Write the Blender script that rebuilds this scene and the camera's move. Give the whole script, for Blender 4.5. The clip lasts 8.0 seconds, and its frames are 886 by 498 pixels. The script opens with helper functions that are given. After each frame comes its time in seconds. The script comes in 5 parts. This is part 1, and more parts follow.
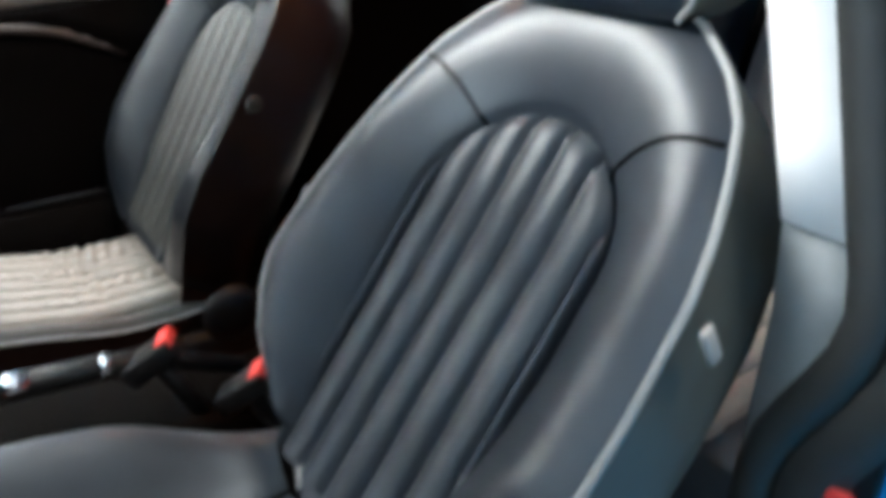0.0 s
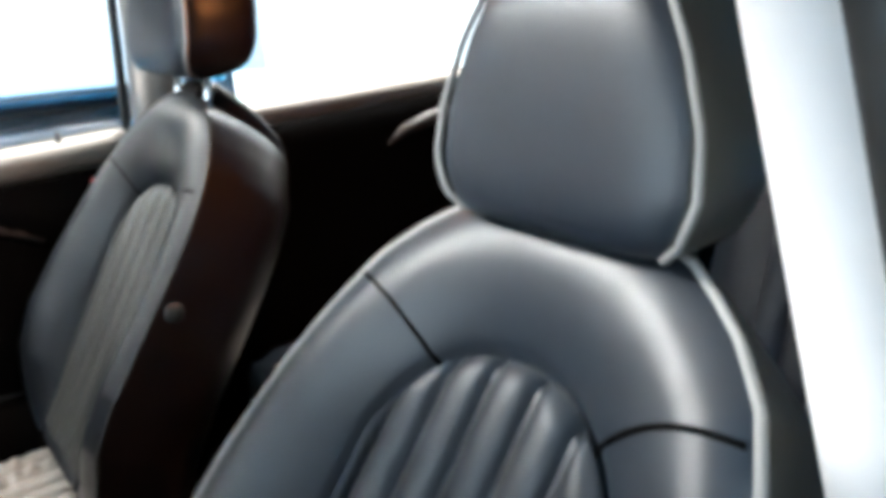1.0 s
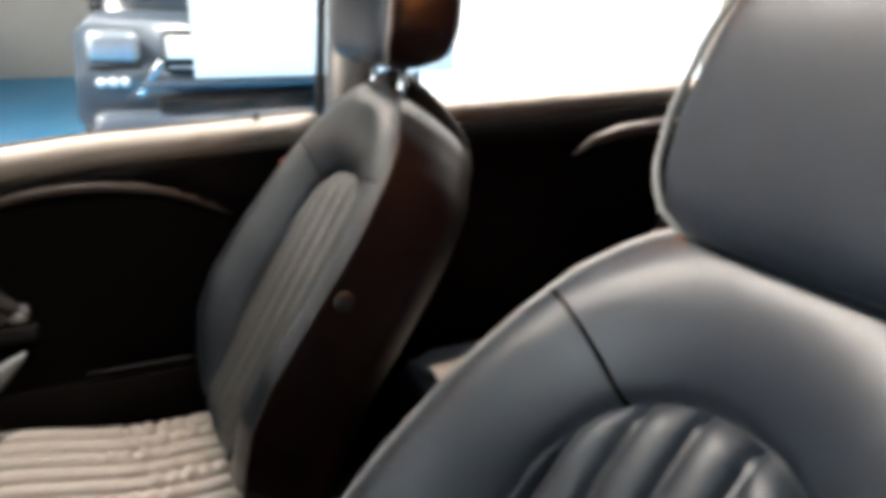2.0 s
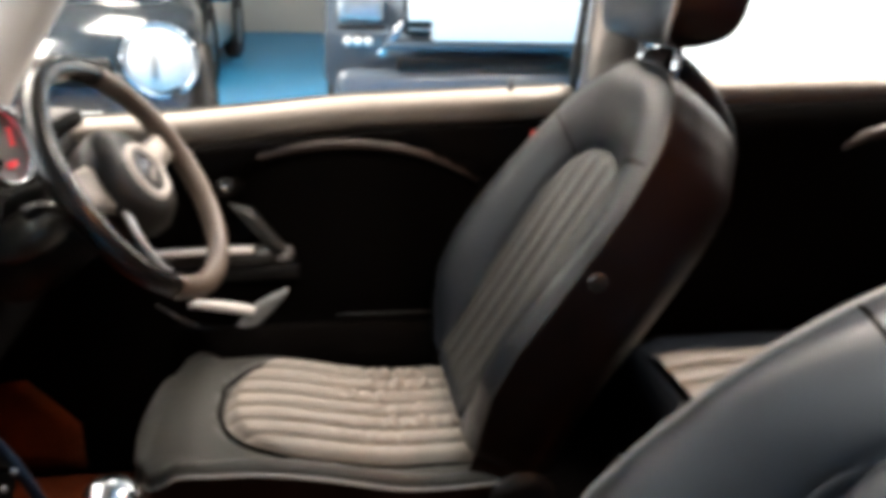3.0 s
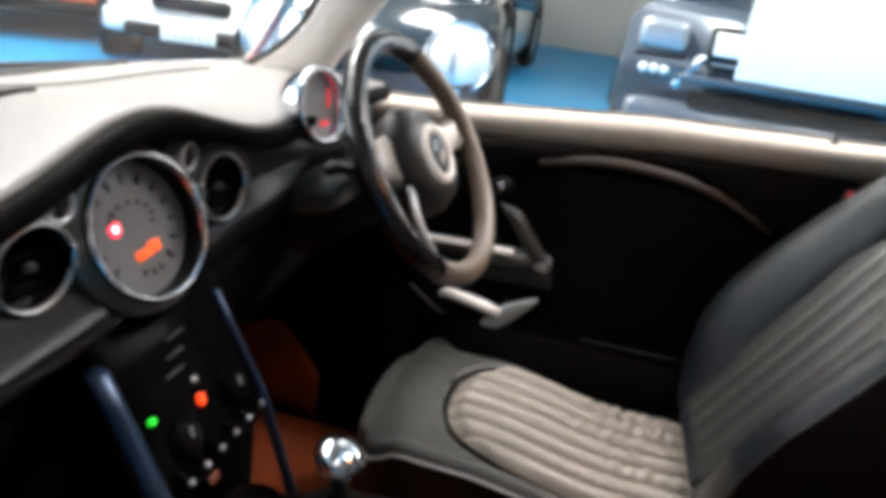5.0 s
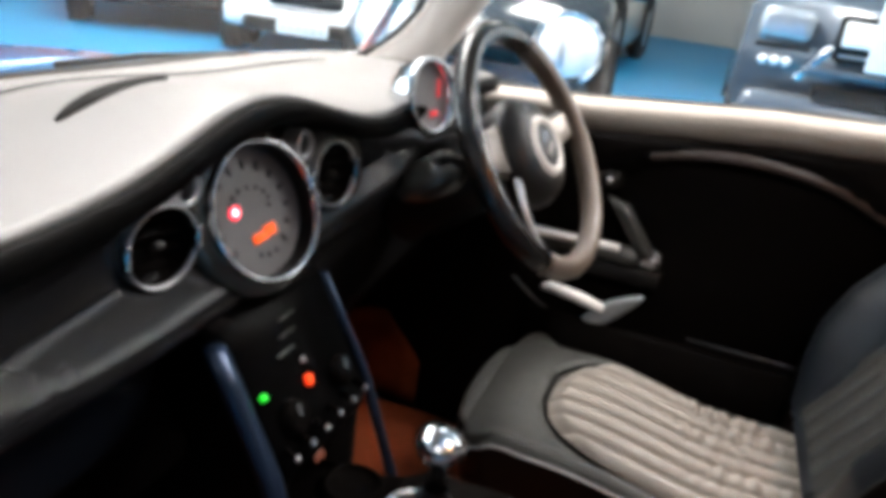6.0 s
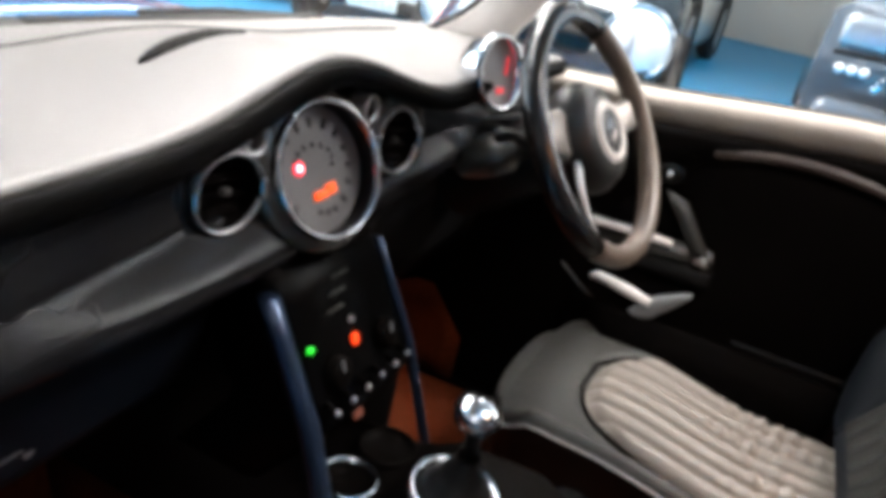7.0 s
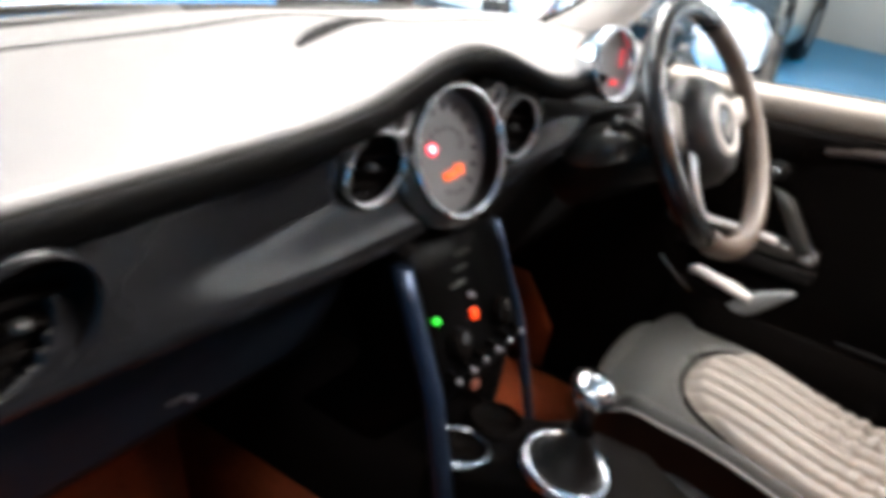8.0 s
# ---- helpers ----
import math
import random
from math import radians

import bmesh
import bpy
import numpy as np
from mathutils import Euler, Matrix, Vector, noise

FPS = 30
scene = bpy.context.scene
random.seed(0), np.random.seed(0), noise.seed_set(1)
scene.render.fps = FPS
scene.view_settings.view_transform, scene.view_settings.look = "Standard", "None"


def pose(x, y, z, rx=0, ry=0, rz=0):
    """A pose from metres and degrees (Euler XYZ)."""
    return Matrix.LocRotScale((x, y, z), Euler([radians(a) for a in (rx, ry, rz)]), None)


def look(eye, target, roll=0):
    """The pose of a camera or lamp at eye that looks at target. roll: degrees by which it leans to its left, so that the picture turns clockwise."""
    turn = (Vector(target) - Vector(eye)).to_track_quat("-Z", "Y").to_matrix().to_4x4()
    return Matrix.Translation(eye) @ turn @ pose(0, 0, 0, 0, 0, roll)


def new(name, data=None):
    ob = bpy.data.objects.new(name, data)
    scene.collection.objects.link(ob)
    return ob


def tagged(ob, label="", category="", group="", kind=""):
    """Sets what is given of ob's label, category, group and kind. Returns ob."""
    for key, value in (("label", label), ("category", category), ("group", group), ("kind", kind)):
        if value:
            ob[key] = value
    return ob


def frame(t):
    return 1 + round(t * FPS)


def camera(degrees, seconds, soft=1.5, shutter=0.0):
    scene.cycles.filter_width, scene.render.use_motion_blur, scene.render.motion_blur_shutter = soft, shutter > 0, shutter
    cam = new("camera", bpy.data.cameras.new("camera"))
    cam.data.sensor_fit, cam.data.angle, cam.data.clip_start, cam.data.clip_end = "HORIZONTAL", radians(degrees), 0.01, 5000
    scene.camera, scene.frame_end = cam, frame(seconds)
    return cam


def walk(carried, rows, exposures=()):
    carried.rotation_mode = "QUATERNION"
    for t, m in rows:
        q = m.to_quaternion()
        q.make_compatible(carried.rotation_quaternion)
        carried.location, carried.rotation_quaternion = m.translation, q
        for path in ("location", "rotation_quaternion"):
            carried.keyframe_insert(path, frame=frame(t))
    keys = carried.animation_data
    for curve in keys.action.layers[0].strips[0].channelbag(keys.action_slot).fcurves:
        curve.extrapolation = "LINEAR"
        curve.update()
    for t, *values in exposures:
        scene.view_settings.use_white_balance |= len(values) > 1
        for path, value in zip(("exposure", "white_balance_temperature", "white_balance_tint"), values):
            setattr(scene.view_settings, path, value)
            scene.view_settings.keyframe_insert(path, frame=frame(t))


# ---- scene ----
cam = camera(61.1, 8.0, soft=6.0, shutter=0.5)
PATH = [
    (0, (-0.882, 0.317, 1.09), (0.58, -0.717, 0.198), 0.0),
    (0.5, (-0.815, 0.236, 1.123), (0.647, -0.917, 0.394), -1.0),
    (1, (-0.756, 0.191, 1.153), (0.745, -0.967, 0.514), -2.9),
    (1.2, (-0.736, 0.179, 1.159), (0.796, -0.939, 0.525), -3.2),
    (2.3, (-0.679, 0.188, 1.13), (1.096, -0.482, 0.497), 1.4),
    (2.5, (-0.673, 0.209, 1.144), (1.122, -0.369, 0.475), 1.2),
    (3, (-0.667, 0.255, 1.146), (1.183, -0.052, 0.45), 1.8),
    (3.5, (-0.645, 0.286, 1.13), (1.232, 0.151, 0.452), 2.6),
    (4, (-0.637, 0.294, 1.135), (1.25, 0.411, 0.483), 5.4),
    (4.2, (-0.631, 0.295, 1.137), (1.255, 0.453, 0.49), 6.5),
    (5.5, (-0.622, 0.291, 1.114), (1.18, 0.726, 0.363), 8.5),
    (6, (-0.624, 0.299, 1.118), (1.139, 0.866, 0.362), 7.7),
    (6.5, (-0.633, 0.308, 1.12), (1.086, 0.977, 0.346), 10.1),
    (7, (-0.638, 0.301, 1.108), (1.064, 0.966, 0.294), 11.8),
    (7.5, (-0.645, 0.3, 1.088), (1.027, 0.941, 0.197), 12.5),
    (8, (-0.705, 0.331, 1.096), (0.908, 1.148, 0.242), 11.8),
]
walk(cam, [(t, look(eye, target, roll)) for t, eye, target, roll in PATH], exposures=[(0.0, 0.40, 6150, 5), (1.0, 0.25, 6300, 7), (2.5, -0.15, 7400, 14), (3.5, -0.13, 7300, 14), (4.2, -0.1, 6850, 12), (5.5, -0.18, 6650, 11), (7.0, -0.1, 6650, 12), (7.5, 0.15, 6750, 12), (8.0, 0.36, 6700, 12)])

# ---- light: a bright showroom, open to daylight behind the camera ----
world = bpy.data.worlds.new("showroom_daylight")
scene.world = world
world.use_nodes = True
wn = world.node_tree.nodes
sky = wn.new("ShaderNodeTexSky")
sky.sky_type, sky.sun_disc = "NISHITA", False
sky.sun_elevation, sky.sun_rotation = radians(40), radians(250)
wn["Background"].inputs[1].default_value = 0.05
world.node_tree.links.new(sky.outputs[0], wn["Background"].inputs[0])


def area(name, m, w, h, power, colour):
    d = bpy.data.lights.new(name, "AREA")
    d.shape, d.size, d.size_y, d.energy, d.color = "RECTANGLE", w, h, power, colour
    ob = new(name, d)
    ob.matrix_world = m
    return ob


# daylight from an unseen shop front ahead of the car, plus added ceiling lamps
area("daylight_ahead", look((-1.5, 10.6, 2.4), (-1.0, 0, 1.6)), 8.0, 3.6, 380, (0.78, 0.90, 1.0))
# unseen ceiling lamps, placed to brighten the seats, dash and parked cars
for lx, ly, power in ((-2.5, -0.5, 100), (0.2, 2.6, 90), (2.2, 2.4, 440), (2.0, -1.7, 420), (5.6, 4.8, 260), (5.6, 1.0, 220), (5.6, -4.6, 260)):
    area("added_ceiling_lamp", look((lx, ly, 3.95), (lx, ly + 0.001, 0)), 2.2, 1.0, power, (1.0, 0.96, 0.92))


# ---- materials ----
def mat(name, base, rough=0.5, metal=0.0, vary=0.15, scale=40.0, bump=0.1, fine=400.0, coat=0.0, spec=0.5, rough_vary=0.1, glow=None, glow_power=0.0, wrinkle=0.0):
    m = bpy.data.materials.new(name)
    m.use_nodes = True
    nt = m.node_tree
    b = nt.nodes["Principled BSDF"]
    co = nt.nodes.new("ShaderNodeTexCoord")
    n1 = nt.nodes.new("ShaderNodeTexNoise")
    n1.inputs["Scale"].default_value, n1.inputs["Detail"].default_value = scale, 5
    n2 = nt.nodes.new("ShaderNodeTexNoise")
    n2.inputs["Scale"].default_value, n2.inputs["Detail"].default_value = scale / 9, 3
    n3 = nt.nodes.new("ShaderNodeTexNoise")
    n3.inputs["Scale"].default_value, n3.inputs["Detail"].default_value = fine, 2
    for n in (n1, n2, n3):
        nt.links.new(co.outputs["Object"], n.inputs["Vector"])
    add = nt.nodes.new("ShaderNodeMath")
    add.operation = "ADD"
    nt.links.new(n1.outputs["Fac"], add.inputs[0])
    nt.links.new(n2.outputs["Fac"], add.inputs[1])
    rng = nt.nodes.new("ShaderNodeMapRange")
    rng.inputs["From Min"].default_value, rng.inputs["From Max"].default_value = 0.6, 1.4
    rng.inputs["To Min"].default_value, rng.inputs["To Max"].default_value = 1 - vary, 1 + vary
    nt.links.new(add.outputs[0], rng.inputs["Value"])
    mul = nt.nodes.new("ShaderNodeMix")
    mul.data_type, mul.blend_type = "RGBA", "MULTIPLY"
    mul.inputs[0].default_value = 1.0
    mul.inputs[6].default_value = (*base, 1)
    nt.links.new(rng.outputs[0], mul.inputs[7])
    nt.links.new(mul.outputs[2], b.inputs["Base Color"])
    rr = nt.nodes.new("ShaderNodeMapRange")
    rr.inputs["From Min"].default_value, rr.inputs["From Max"].default_value = 0.3, 0.7
    rr.inputs["To Min"].default_value, rr.inputs["To Max"].default_value = max(0.02, rough - rough_vary * rough), min(1, rough + rough_vary * rough)
    nt.links.new(n2.outputs["Fac"], rr.inputs["Value"])
    nt.links.new(rr.outputs[0], b.inputs["Roughness"])
    b.inputs["Metallic"].default_value = metal
    b.inputs["Specular IOR Level"].default_value = spec
    b.inputs["Coat Weight"].default_value = coat
    b.inputs["Coat Roughness"].default_value = 0.08
    if bump:
        bp = nt.nodes.new("ShaderNodeBump")
        bp.inputs["Strength"].default_value, bp.inputs["Distance"].default_value = bump, 0.001
        crease = nt.nodes.new("ShaderNodeMath")
        crease.operation = "MULTIPLY_ADD"
        crease.inputs[1].default_value = wrinkle
        nt.links.new(n1.outputs["Fac"], crease.inputs[0])
        nt.links.new(n3.outputs["Fac"], crease.inputs[2])
        nt.links.new(crease.outputs[0], bp.inputs["Height"])
        nt.links.new(bp.outputs[0], b.inputs["Normal"])
    if glow:
        b.inputs["Emission Color"].default_value = (*glow, 1)
        b.inputs["Emission Strength"].default_value = glow_power
    return m


def glass_mat(name, tint=(1, 1, 1)):
    m = bpy.data.materials.new(name)
    m.use_nodes = True
    b = m.node_tree.nodes["Principled BSDF"]
    b.inputs["Base Color"].default_value = (*tint, 1)
    b.inputs["Transmission Weight"].default_value, b.inputs["Roughness"].default_value, b.inputs["IOR"].default_value = 1, 0.0, 1.3
    return m


# one leather in several tones: light and shade are put into the colours
LEATHER = mat("leather_anthracite", (0.0105, 0.0158, 0.0235), 0.39, vary=0.12, scale=30, bump=0.25, fine=900, spec=0.8, wrinkle=1.6)
LEATHER_SHADED = mat("leather_anthracite_shaded", (0.007, 0.0090, 0.0120), 0.33, vary=0.15, scale=30, bump=0.3, fine=900, spec=0.45, wrinkle=1.6)
CUSHION = mat("leather_cushion_lit", (0.034, 0.034, 0.031), 0.42, vary=0.15, scale=30, bump=0.3, fine=900, spec=0.5, wrinkle=2.5)
CUSHION_BLUE = mat("leather_cushion_sheen", (0.034, 0.041, 0.050), 0.40, vary=0.12, scale=30, bump=0.3, fine=900, spec=0.7, wrinkle=1.6)
# near seat's side leather in a lighter tone: outside light put into colour
SHELL_LIT = mat("leather_side_lit", (0.055, 0.056, 0.047), 0.45, vary=0.12, scale=30, bump=0.25, fine=900, spec=0.5, wrinkle=1.6)
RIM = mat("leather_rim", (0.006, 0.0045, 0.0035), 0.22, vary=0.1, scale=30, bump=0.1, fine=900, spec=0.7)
# same rim leather with its warm highlight put into a brown base
RIM_LIT = mat("leather_rim_lit", (0.098, 0.072, 0.056), 0.36, vary=0.15, scale=30, bump=0.15, fine=900, spec=0.5)
HUB = mat("hub_grained_plastic", (0.009, 0.0078, 0.007), 0.38, vary=0.1, bump=0.2, fine=1200, spec=0.35)
SPOKE = mat("spoke_dull_silver", (0.34, 0.31, 0.285), 0.45, 0.6, vary=0.08, bump=0.05)
ARCH_BROWN = mat("arch_trim_brown", (0.032, 0.022, 0.018), 0.45, vary=0.1, bump=0.1)
BAR_GREY = mat("door_bar_grey", (0.028, 0.029, 0.027), 0.4, vary=0.1, bump=0.1)
GLOSS_DARK = mat("gloss_dark_grey", (0.06, 0.058, 0.052), 0.16, vary=0.1, bump=0.03, spec=0.7)
# insert made paler for the light on it, back inserts darker for shade
INSERT = mat("leather_insert_lit", (0.205, 0.183, 0.160), 0.45, vary=0.14, scale=35, bump=0.3, fine=900, spec=0.6, wrinkle=2.5)
LEATHER_DIM = mat("leather_back_shaded", (0.019, 0.019, 0.0175), 0.45, vary=0.14, scale=35, bump=0.3, fine=900, spec=0.5, wrinkle=1.6)
# whiter copy of the pillar trim; strong light on it put into colour
TRIM_WHITE = mat("pillar_trim_lit", (0.86, 0.84, 0.82), 0.55, vary=0.04, bump=0.2, fine=900)
# red-brown tint holds a warm reflection on the dark side leather
LEATHER_SIDE = mat("leather_side_warm_dark", (0.0075, 0.0029, 0.0019), 0.38, spec=0.35, vary=0.15, scale=30, bump=0.2, fine=700, wrinkle=1.6)
PIPING = mat("piping_grey", (0.24, 0.24, 0.235), 0.45, vary=0.08, bump=0.1)
PLASTIC_BLACK = mat("plastic_black", (0.005, 0.005, 0.0054), 0.42, spec=0.25, vary=0.15, bump=0.3, fine=1200)
# dark plastic top given a lighter grey to hold the lamps' glare
DASH_TOP = mat("dash_pad_glare", (0.105, 0.100, 0.097), 0.5, vary=0.06, scale=12, bump=0.3, fine=1100)
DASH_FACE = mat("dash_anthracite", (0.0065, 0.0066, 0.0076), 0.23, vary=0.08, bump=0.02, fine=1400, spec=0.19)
SILL = mat("door_ledge_beige", (0.215, 0.188, 0.162), 0.5, vary=0.06, bump=0.25, fine=1100)
TRIM_PALE = mat("pillar_trim_pale", (0.35, 0.32, 0.29), 0.6, vary=0.05, bump=0.2, fine=900)
TRIM_GREY = mat("pillar_trim_grey", (0.19, 0.205, 0.212), 0.55, vary=0.08, bump=0.25, fine=900)
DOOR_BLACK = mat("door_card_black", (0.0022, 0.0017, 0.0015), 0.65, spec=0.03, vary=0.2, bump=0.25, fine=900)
RUBBER = mat("rubber_seal", (0.020, 0.021, 0.020), 0.6, vary=0.1, bump=0.15)
CHROME = mat("chrome", (0.82, 0.83, 0.85), 0.12, 1.0, vary=0.05, bump=0)
SILVER = mat("satin_silver", (0.55, 0.56, 0.57), 0.32, 0.85, vary=0.06, bump=0.05)
COLUMN = mat("blue_grey_metal", (0.017, 0.030, 0.058), 0.34, 0.6, vary=0.08, bump=0.05)
GLOVE = mat("glovebox_blue_black", (0.0028, 0.0042, 0.0068), 0.45, spec=0.08, vary=0.1, bump=0.2, fine=1200)
DIAL = mat("dial_silver_grey", (0.095, 0.093, 0.097), 0.5, 0.0, vary=0.1, bump=0)
INK = mat("dial_ink", (0.012, 0.012, 0.012), 0.5, bump=0)
NEEDLE = mat("red_needle", (0.5, 0.02, 0.02), 0.5, bump=0, glow=(1.0, 0.10, 0.13), glow_power=0.6)
LAMP_RED = mat("warning_lamp_red", (0.6, 0.03, 0.05), 0.4, bump=0, glow=(1.0, 0.02, 0.06), glow_power=2.2)
LAMP_CORE = mat("warning_lamp_core", (0.8, 0.3, 0.3), 0.4, bump=0, glow=(1.0, 0.45, 0.5), glow_power=5.0)
DISPLAY = mat("orange_display", (0.5, 0.08, 0.01), 0.4, vary=0.3, scale=300, bump=0, glow=(1.0, 0.10, 0.008), glow_power=1.1)
LED_GREEN = mat("green_led", (0.02, 0.5, 0.05), 0.4, bump=0, glow=(0.01, 0.8, 0.03), glow_power=1.2)
LED_ORANGE = mat("orange_led", (0.6, 0.1, 0.02), 0.4, bump=0, glow=(1.0, 0.05, 0.008), glow_power=1.6)
BUCKLE_RED = mat("buckle_red", (0.72, 0.05, 0.04), 0.4, bump=0.05)
CARPET = mat("carpet_black", (0.003, 0.0025, 0.0025), 0.95, spec=0.05, vary=0.4, scale=120, bump=1.0, fine=600)
FLOOR_MAT = mat("mat_rust_brown", (0.16, 0.036, 0.014), 0.95, spec=0.05, vary=0.35, scale=120, bump=1.0, fine=600)
PAINT_BLUE = mat("paint_blue", (0.02, 0.20, 0.50), 0.22, 0.0, vary=0.04, bump=0, coat=1.0)
GLASS = glass_mat("glass_clear", (0.97, 0.99, 0.98))
FLOOR_BLUE = mat("showroom_floor_blue", (0.015, 0.27, 0.52), 0.45, spec=0.25, vary=0.12, scale=2.5, bump=0.1, fine=60)
WALL_CREAM = mat("wall_cream", (0.72, 0.66, 0.58), 0.8, vary=0.06, scale=3, bump=0.15, fine=80)
CEIL_WHITE = mat("ceiling_white", (0.75, 0.74, 0.72), 0.8, vary=0.05, scale=3, bump=0.1, fine=80)
WALL_RED = mat("panel_orange_red", (0.62, 0.12, 0.05), 0.6, vary=0.08, scale=4, bump=0.1)
PAINT_WHITE = mat("paint_white", (0.80, 0.80, 0.80), 0.25, vary=0.03, bump=0, coat=1.0)
PAINT_DARK = mat("paint_dark", (0.02, 0.024, 0.03), 0.2, vary=0.05, bump=0, coat=1.0)
PAINT_SLATE = mat("paint_slate", (0.022, 0.032, 0.042), 0.22, 0.3, vary=0.05, bump=0, coat=1.0)
PAINT_STEEL = mat("paint_steel_blue", (0.10, 0.125, 0.155), 0.25, 0.3, vary=0.05, bump=0, coat=1.0)
BOARD_WHITE = mat("board_white", (0.85, 0.85, 0.84), 0.6, vary=0.02, bump=0.05)
TYRE = mat("tyre_black", (0.02, 0.02, 0.02), 0.8, vary=0.15, bump=0.4, fine=200)
LENS = mat("lamp_lens", (0.70, 0.71, 0.72), 0.30, 0.1, vary=0.25, scale=18, bump=0.4, fine=60, coat=0.6)
PICK_LENS = mat("lamp_lens_unlit", (0.42, 0.45, 0.48), 0.22, 0.6, vary=0.25, scale=25, bump=0, coat=1.0)
PLATE_BAR = mat("plate_bar_grey", (0.48, 0.49, 0.50), 0.5, bump=0)
# brighter pillar trim copy: the light on the windscreen pillars put into colour
PILLAR_PALE = mat("pillar_trim_cream", (0.60, 0.565, 0.53), 0.6, vary=0.05, bump=0.2, fine=900)
TACH_FACE = mat("tachometer_face", (0.27, 0.27, 0.275), 0.5, vary=0.1, bump=0)
PLATE = mat("plate_white", (0.75, 0.75, 0.72), 0.5, bump=0)


# ---- mesh helpers ----
def thing(name, label, category, at=(0, 0, 0), group="", kind=""):
    ob = new(name)
    ob.location = at
    ob.empty_display_size = 0.05
    return tagged(ob, label, category, group, kind)


def finish(ob, bm, material, smooth=True):
    bmesh.ops.recalc_face_normals(bm, faces=bm.faces)
    bm.to_mesh(ob.data)
    bm.free()
    ob.data.materials.append(material)
    if smooth:
        for p in ob.data.polygons:
            p.use_smooth = True


def part(name, bm, material, parent=None, label="", smooth=True, thick=0.0):
    """One mesh object, built in world metres, under parent."""
    ob = new(name, bpy.data.meshes.new(name))
    finish(ob, bm, material, smooth)
    if parent is not None:
        ob.parent = parent
        m = Matrix.Translation(parent.location)
        if parent.parent is not None:
            m = Matrix.Translation(parent.parent.location) @ m
        ob.data.transform(m.inverted())
    if thick:
        s = ob.modifiers.new("solid", "SOLIDIFY")
        s.thickness, s.offset = thick, -1
    if label:
        ob["label"] = label
    return ob


def lerp(table, v):
    xs, ys = zip(*table)
    return float(np.interp(v, xs, ys))


def smooth01(v):
    v = min(1.0, max(0.0, v))
    return v * v * (3 - 2 * v)


def loft(loops, caps=(True, True), closed=True, bm=None):
    bm = bm or bmesh.new()
    rings = [[bm.verts.new(p) for p in lp] for lp in loops]
    n = len(rings[0])
    for a, b in zip(rings, rings[1:]):
        for i in range(n if closed else n - 1):
            j = (i + 1) % n
            bm.faces.new((a[i], a[j], b[j], b[i]))
    if closed and caps[0]:
        bm.faces.new(rings[0][::-1])
    if closed and caps[1]:
        bm.faces.new(rings[-1])
    return bm


def tube(path, r, n=10, closed=False, bm=None):
    """A round bar along a line of points; r: one radius or one for each point."""
    pts = [Vector(p) for p in path]
    loops, side = [], None
    for i, p in enumerate(pts):
        a = pts[(i - 1) % len(pts)] if (closed or i) else p
        b = pts[(i + 1) % len(pts)] if (closed or i < len(pts) - 1) else p
        d = (b - a).normalized()
        if side is None:
            side = d.orthogonal().normalized()
        side = (side - d * side.dot(d)).normalized()
        up = d.cross(side)
        rr = r[i] if isinstance(r, (list, tuple)) else r
        loops.append([p + rr * (side * math.cos(k * math.tau / n) + up * math.sin(k * math.tau / n)) for k in range(n)])
    if closed:
        bm = bm or bmesh.new()
        rings = [[bm.verts.new(q) for q in lp] for lp in loops]
        # find the turn that joins the last ring to the first
        best = min(range(n), key=lambda s: sum((loops[-1][k] - loops[0][(k + s) % n]).length for k in range(n)))
        for m in range(len(rings)):
            a, b = rings[m], rings[(m + 1) % len(rings)]
            s = best if m == len(rings) - 1 else 0
            for k in range(n):
                bm.faces.new((a[k], a[(k + 1) % n], b[(k + 1 + s) % n], b[(k + s) % n]))
        return bm
    return loft(loops, bm=bm)


def lathe(profile, m, n=32, bm=None):
    """Turns (radius, height) round the local z axis of the pose m."""
    bm = bm or bmesh.new()
    rings = [[bm.verts.new(m @ Vector((r * math.cos(k * math.tau / n), r * math.sin(k * math.tau / n), h))) for k in range(n)] if r > 1e-6 else [bm.verts.new(m @ Vector((0, 0, h)))] for r, h in profile]
    for a, b in zip(rings, rings[1:]):
        for k in range(n):
            j = (k + 1) % n
            q = [a[k % len(a)], a[j % len(a)], b[j % len(b)], b[k % len(b)]]
            q = list(dict.fromkeys(q))
            if len(q) > 2:
                bm.faces.new(q)
    return bm


def box(m, sx, sy, sz, bevel=0.0, seg=2, bm=None):
    """A block of those sizes, centred on the pose m."""
    out = bm or bmesh.new()
    b2 = bmesh.new()
    bmesh.ops.create_cube(b2, size=1)
    bmesh.ops.scale(b2, vec=(sx, sy, sz), verts=b2.verts)
    if bevel:
        bmesh.ops.bevel(b2, geom=list(b2.edges), offset=bevel, segments=seg, profile=0.5, affect="EDGES")
    bmesh.ops.transform(b2, matrix=m, verts=b2.verts)
    made = {v: out.verts.new(v.co) for v in b2.verts}
    for f in b2.faces:
        out.faces.new([made[v] for v in f.verts])
    b2.free()
    return out


def at(x, y, z, rx=0, ry=0, rz=0):
    return pose(x, y, z, rx, ry, rz)


def surf(f, us, vs, bm=None):
    return loft([[f(u, v) for u in us] for v in vs], closed=False, bm=bm)


def span(a, b, n):
    return [a + (b - a) * i / (n - 1) for i in range(n)]


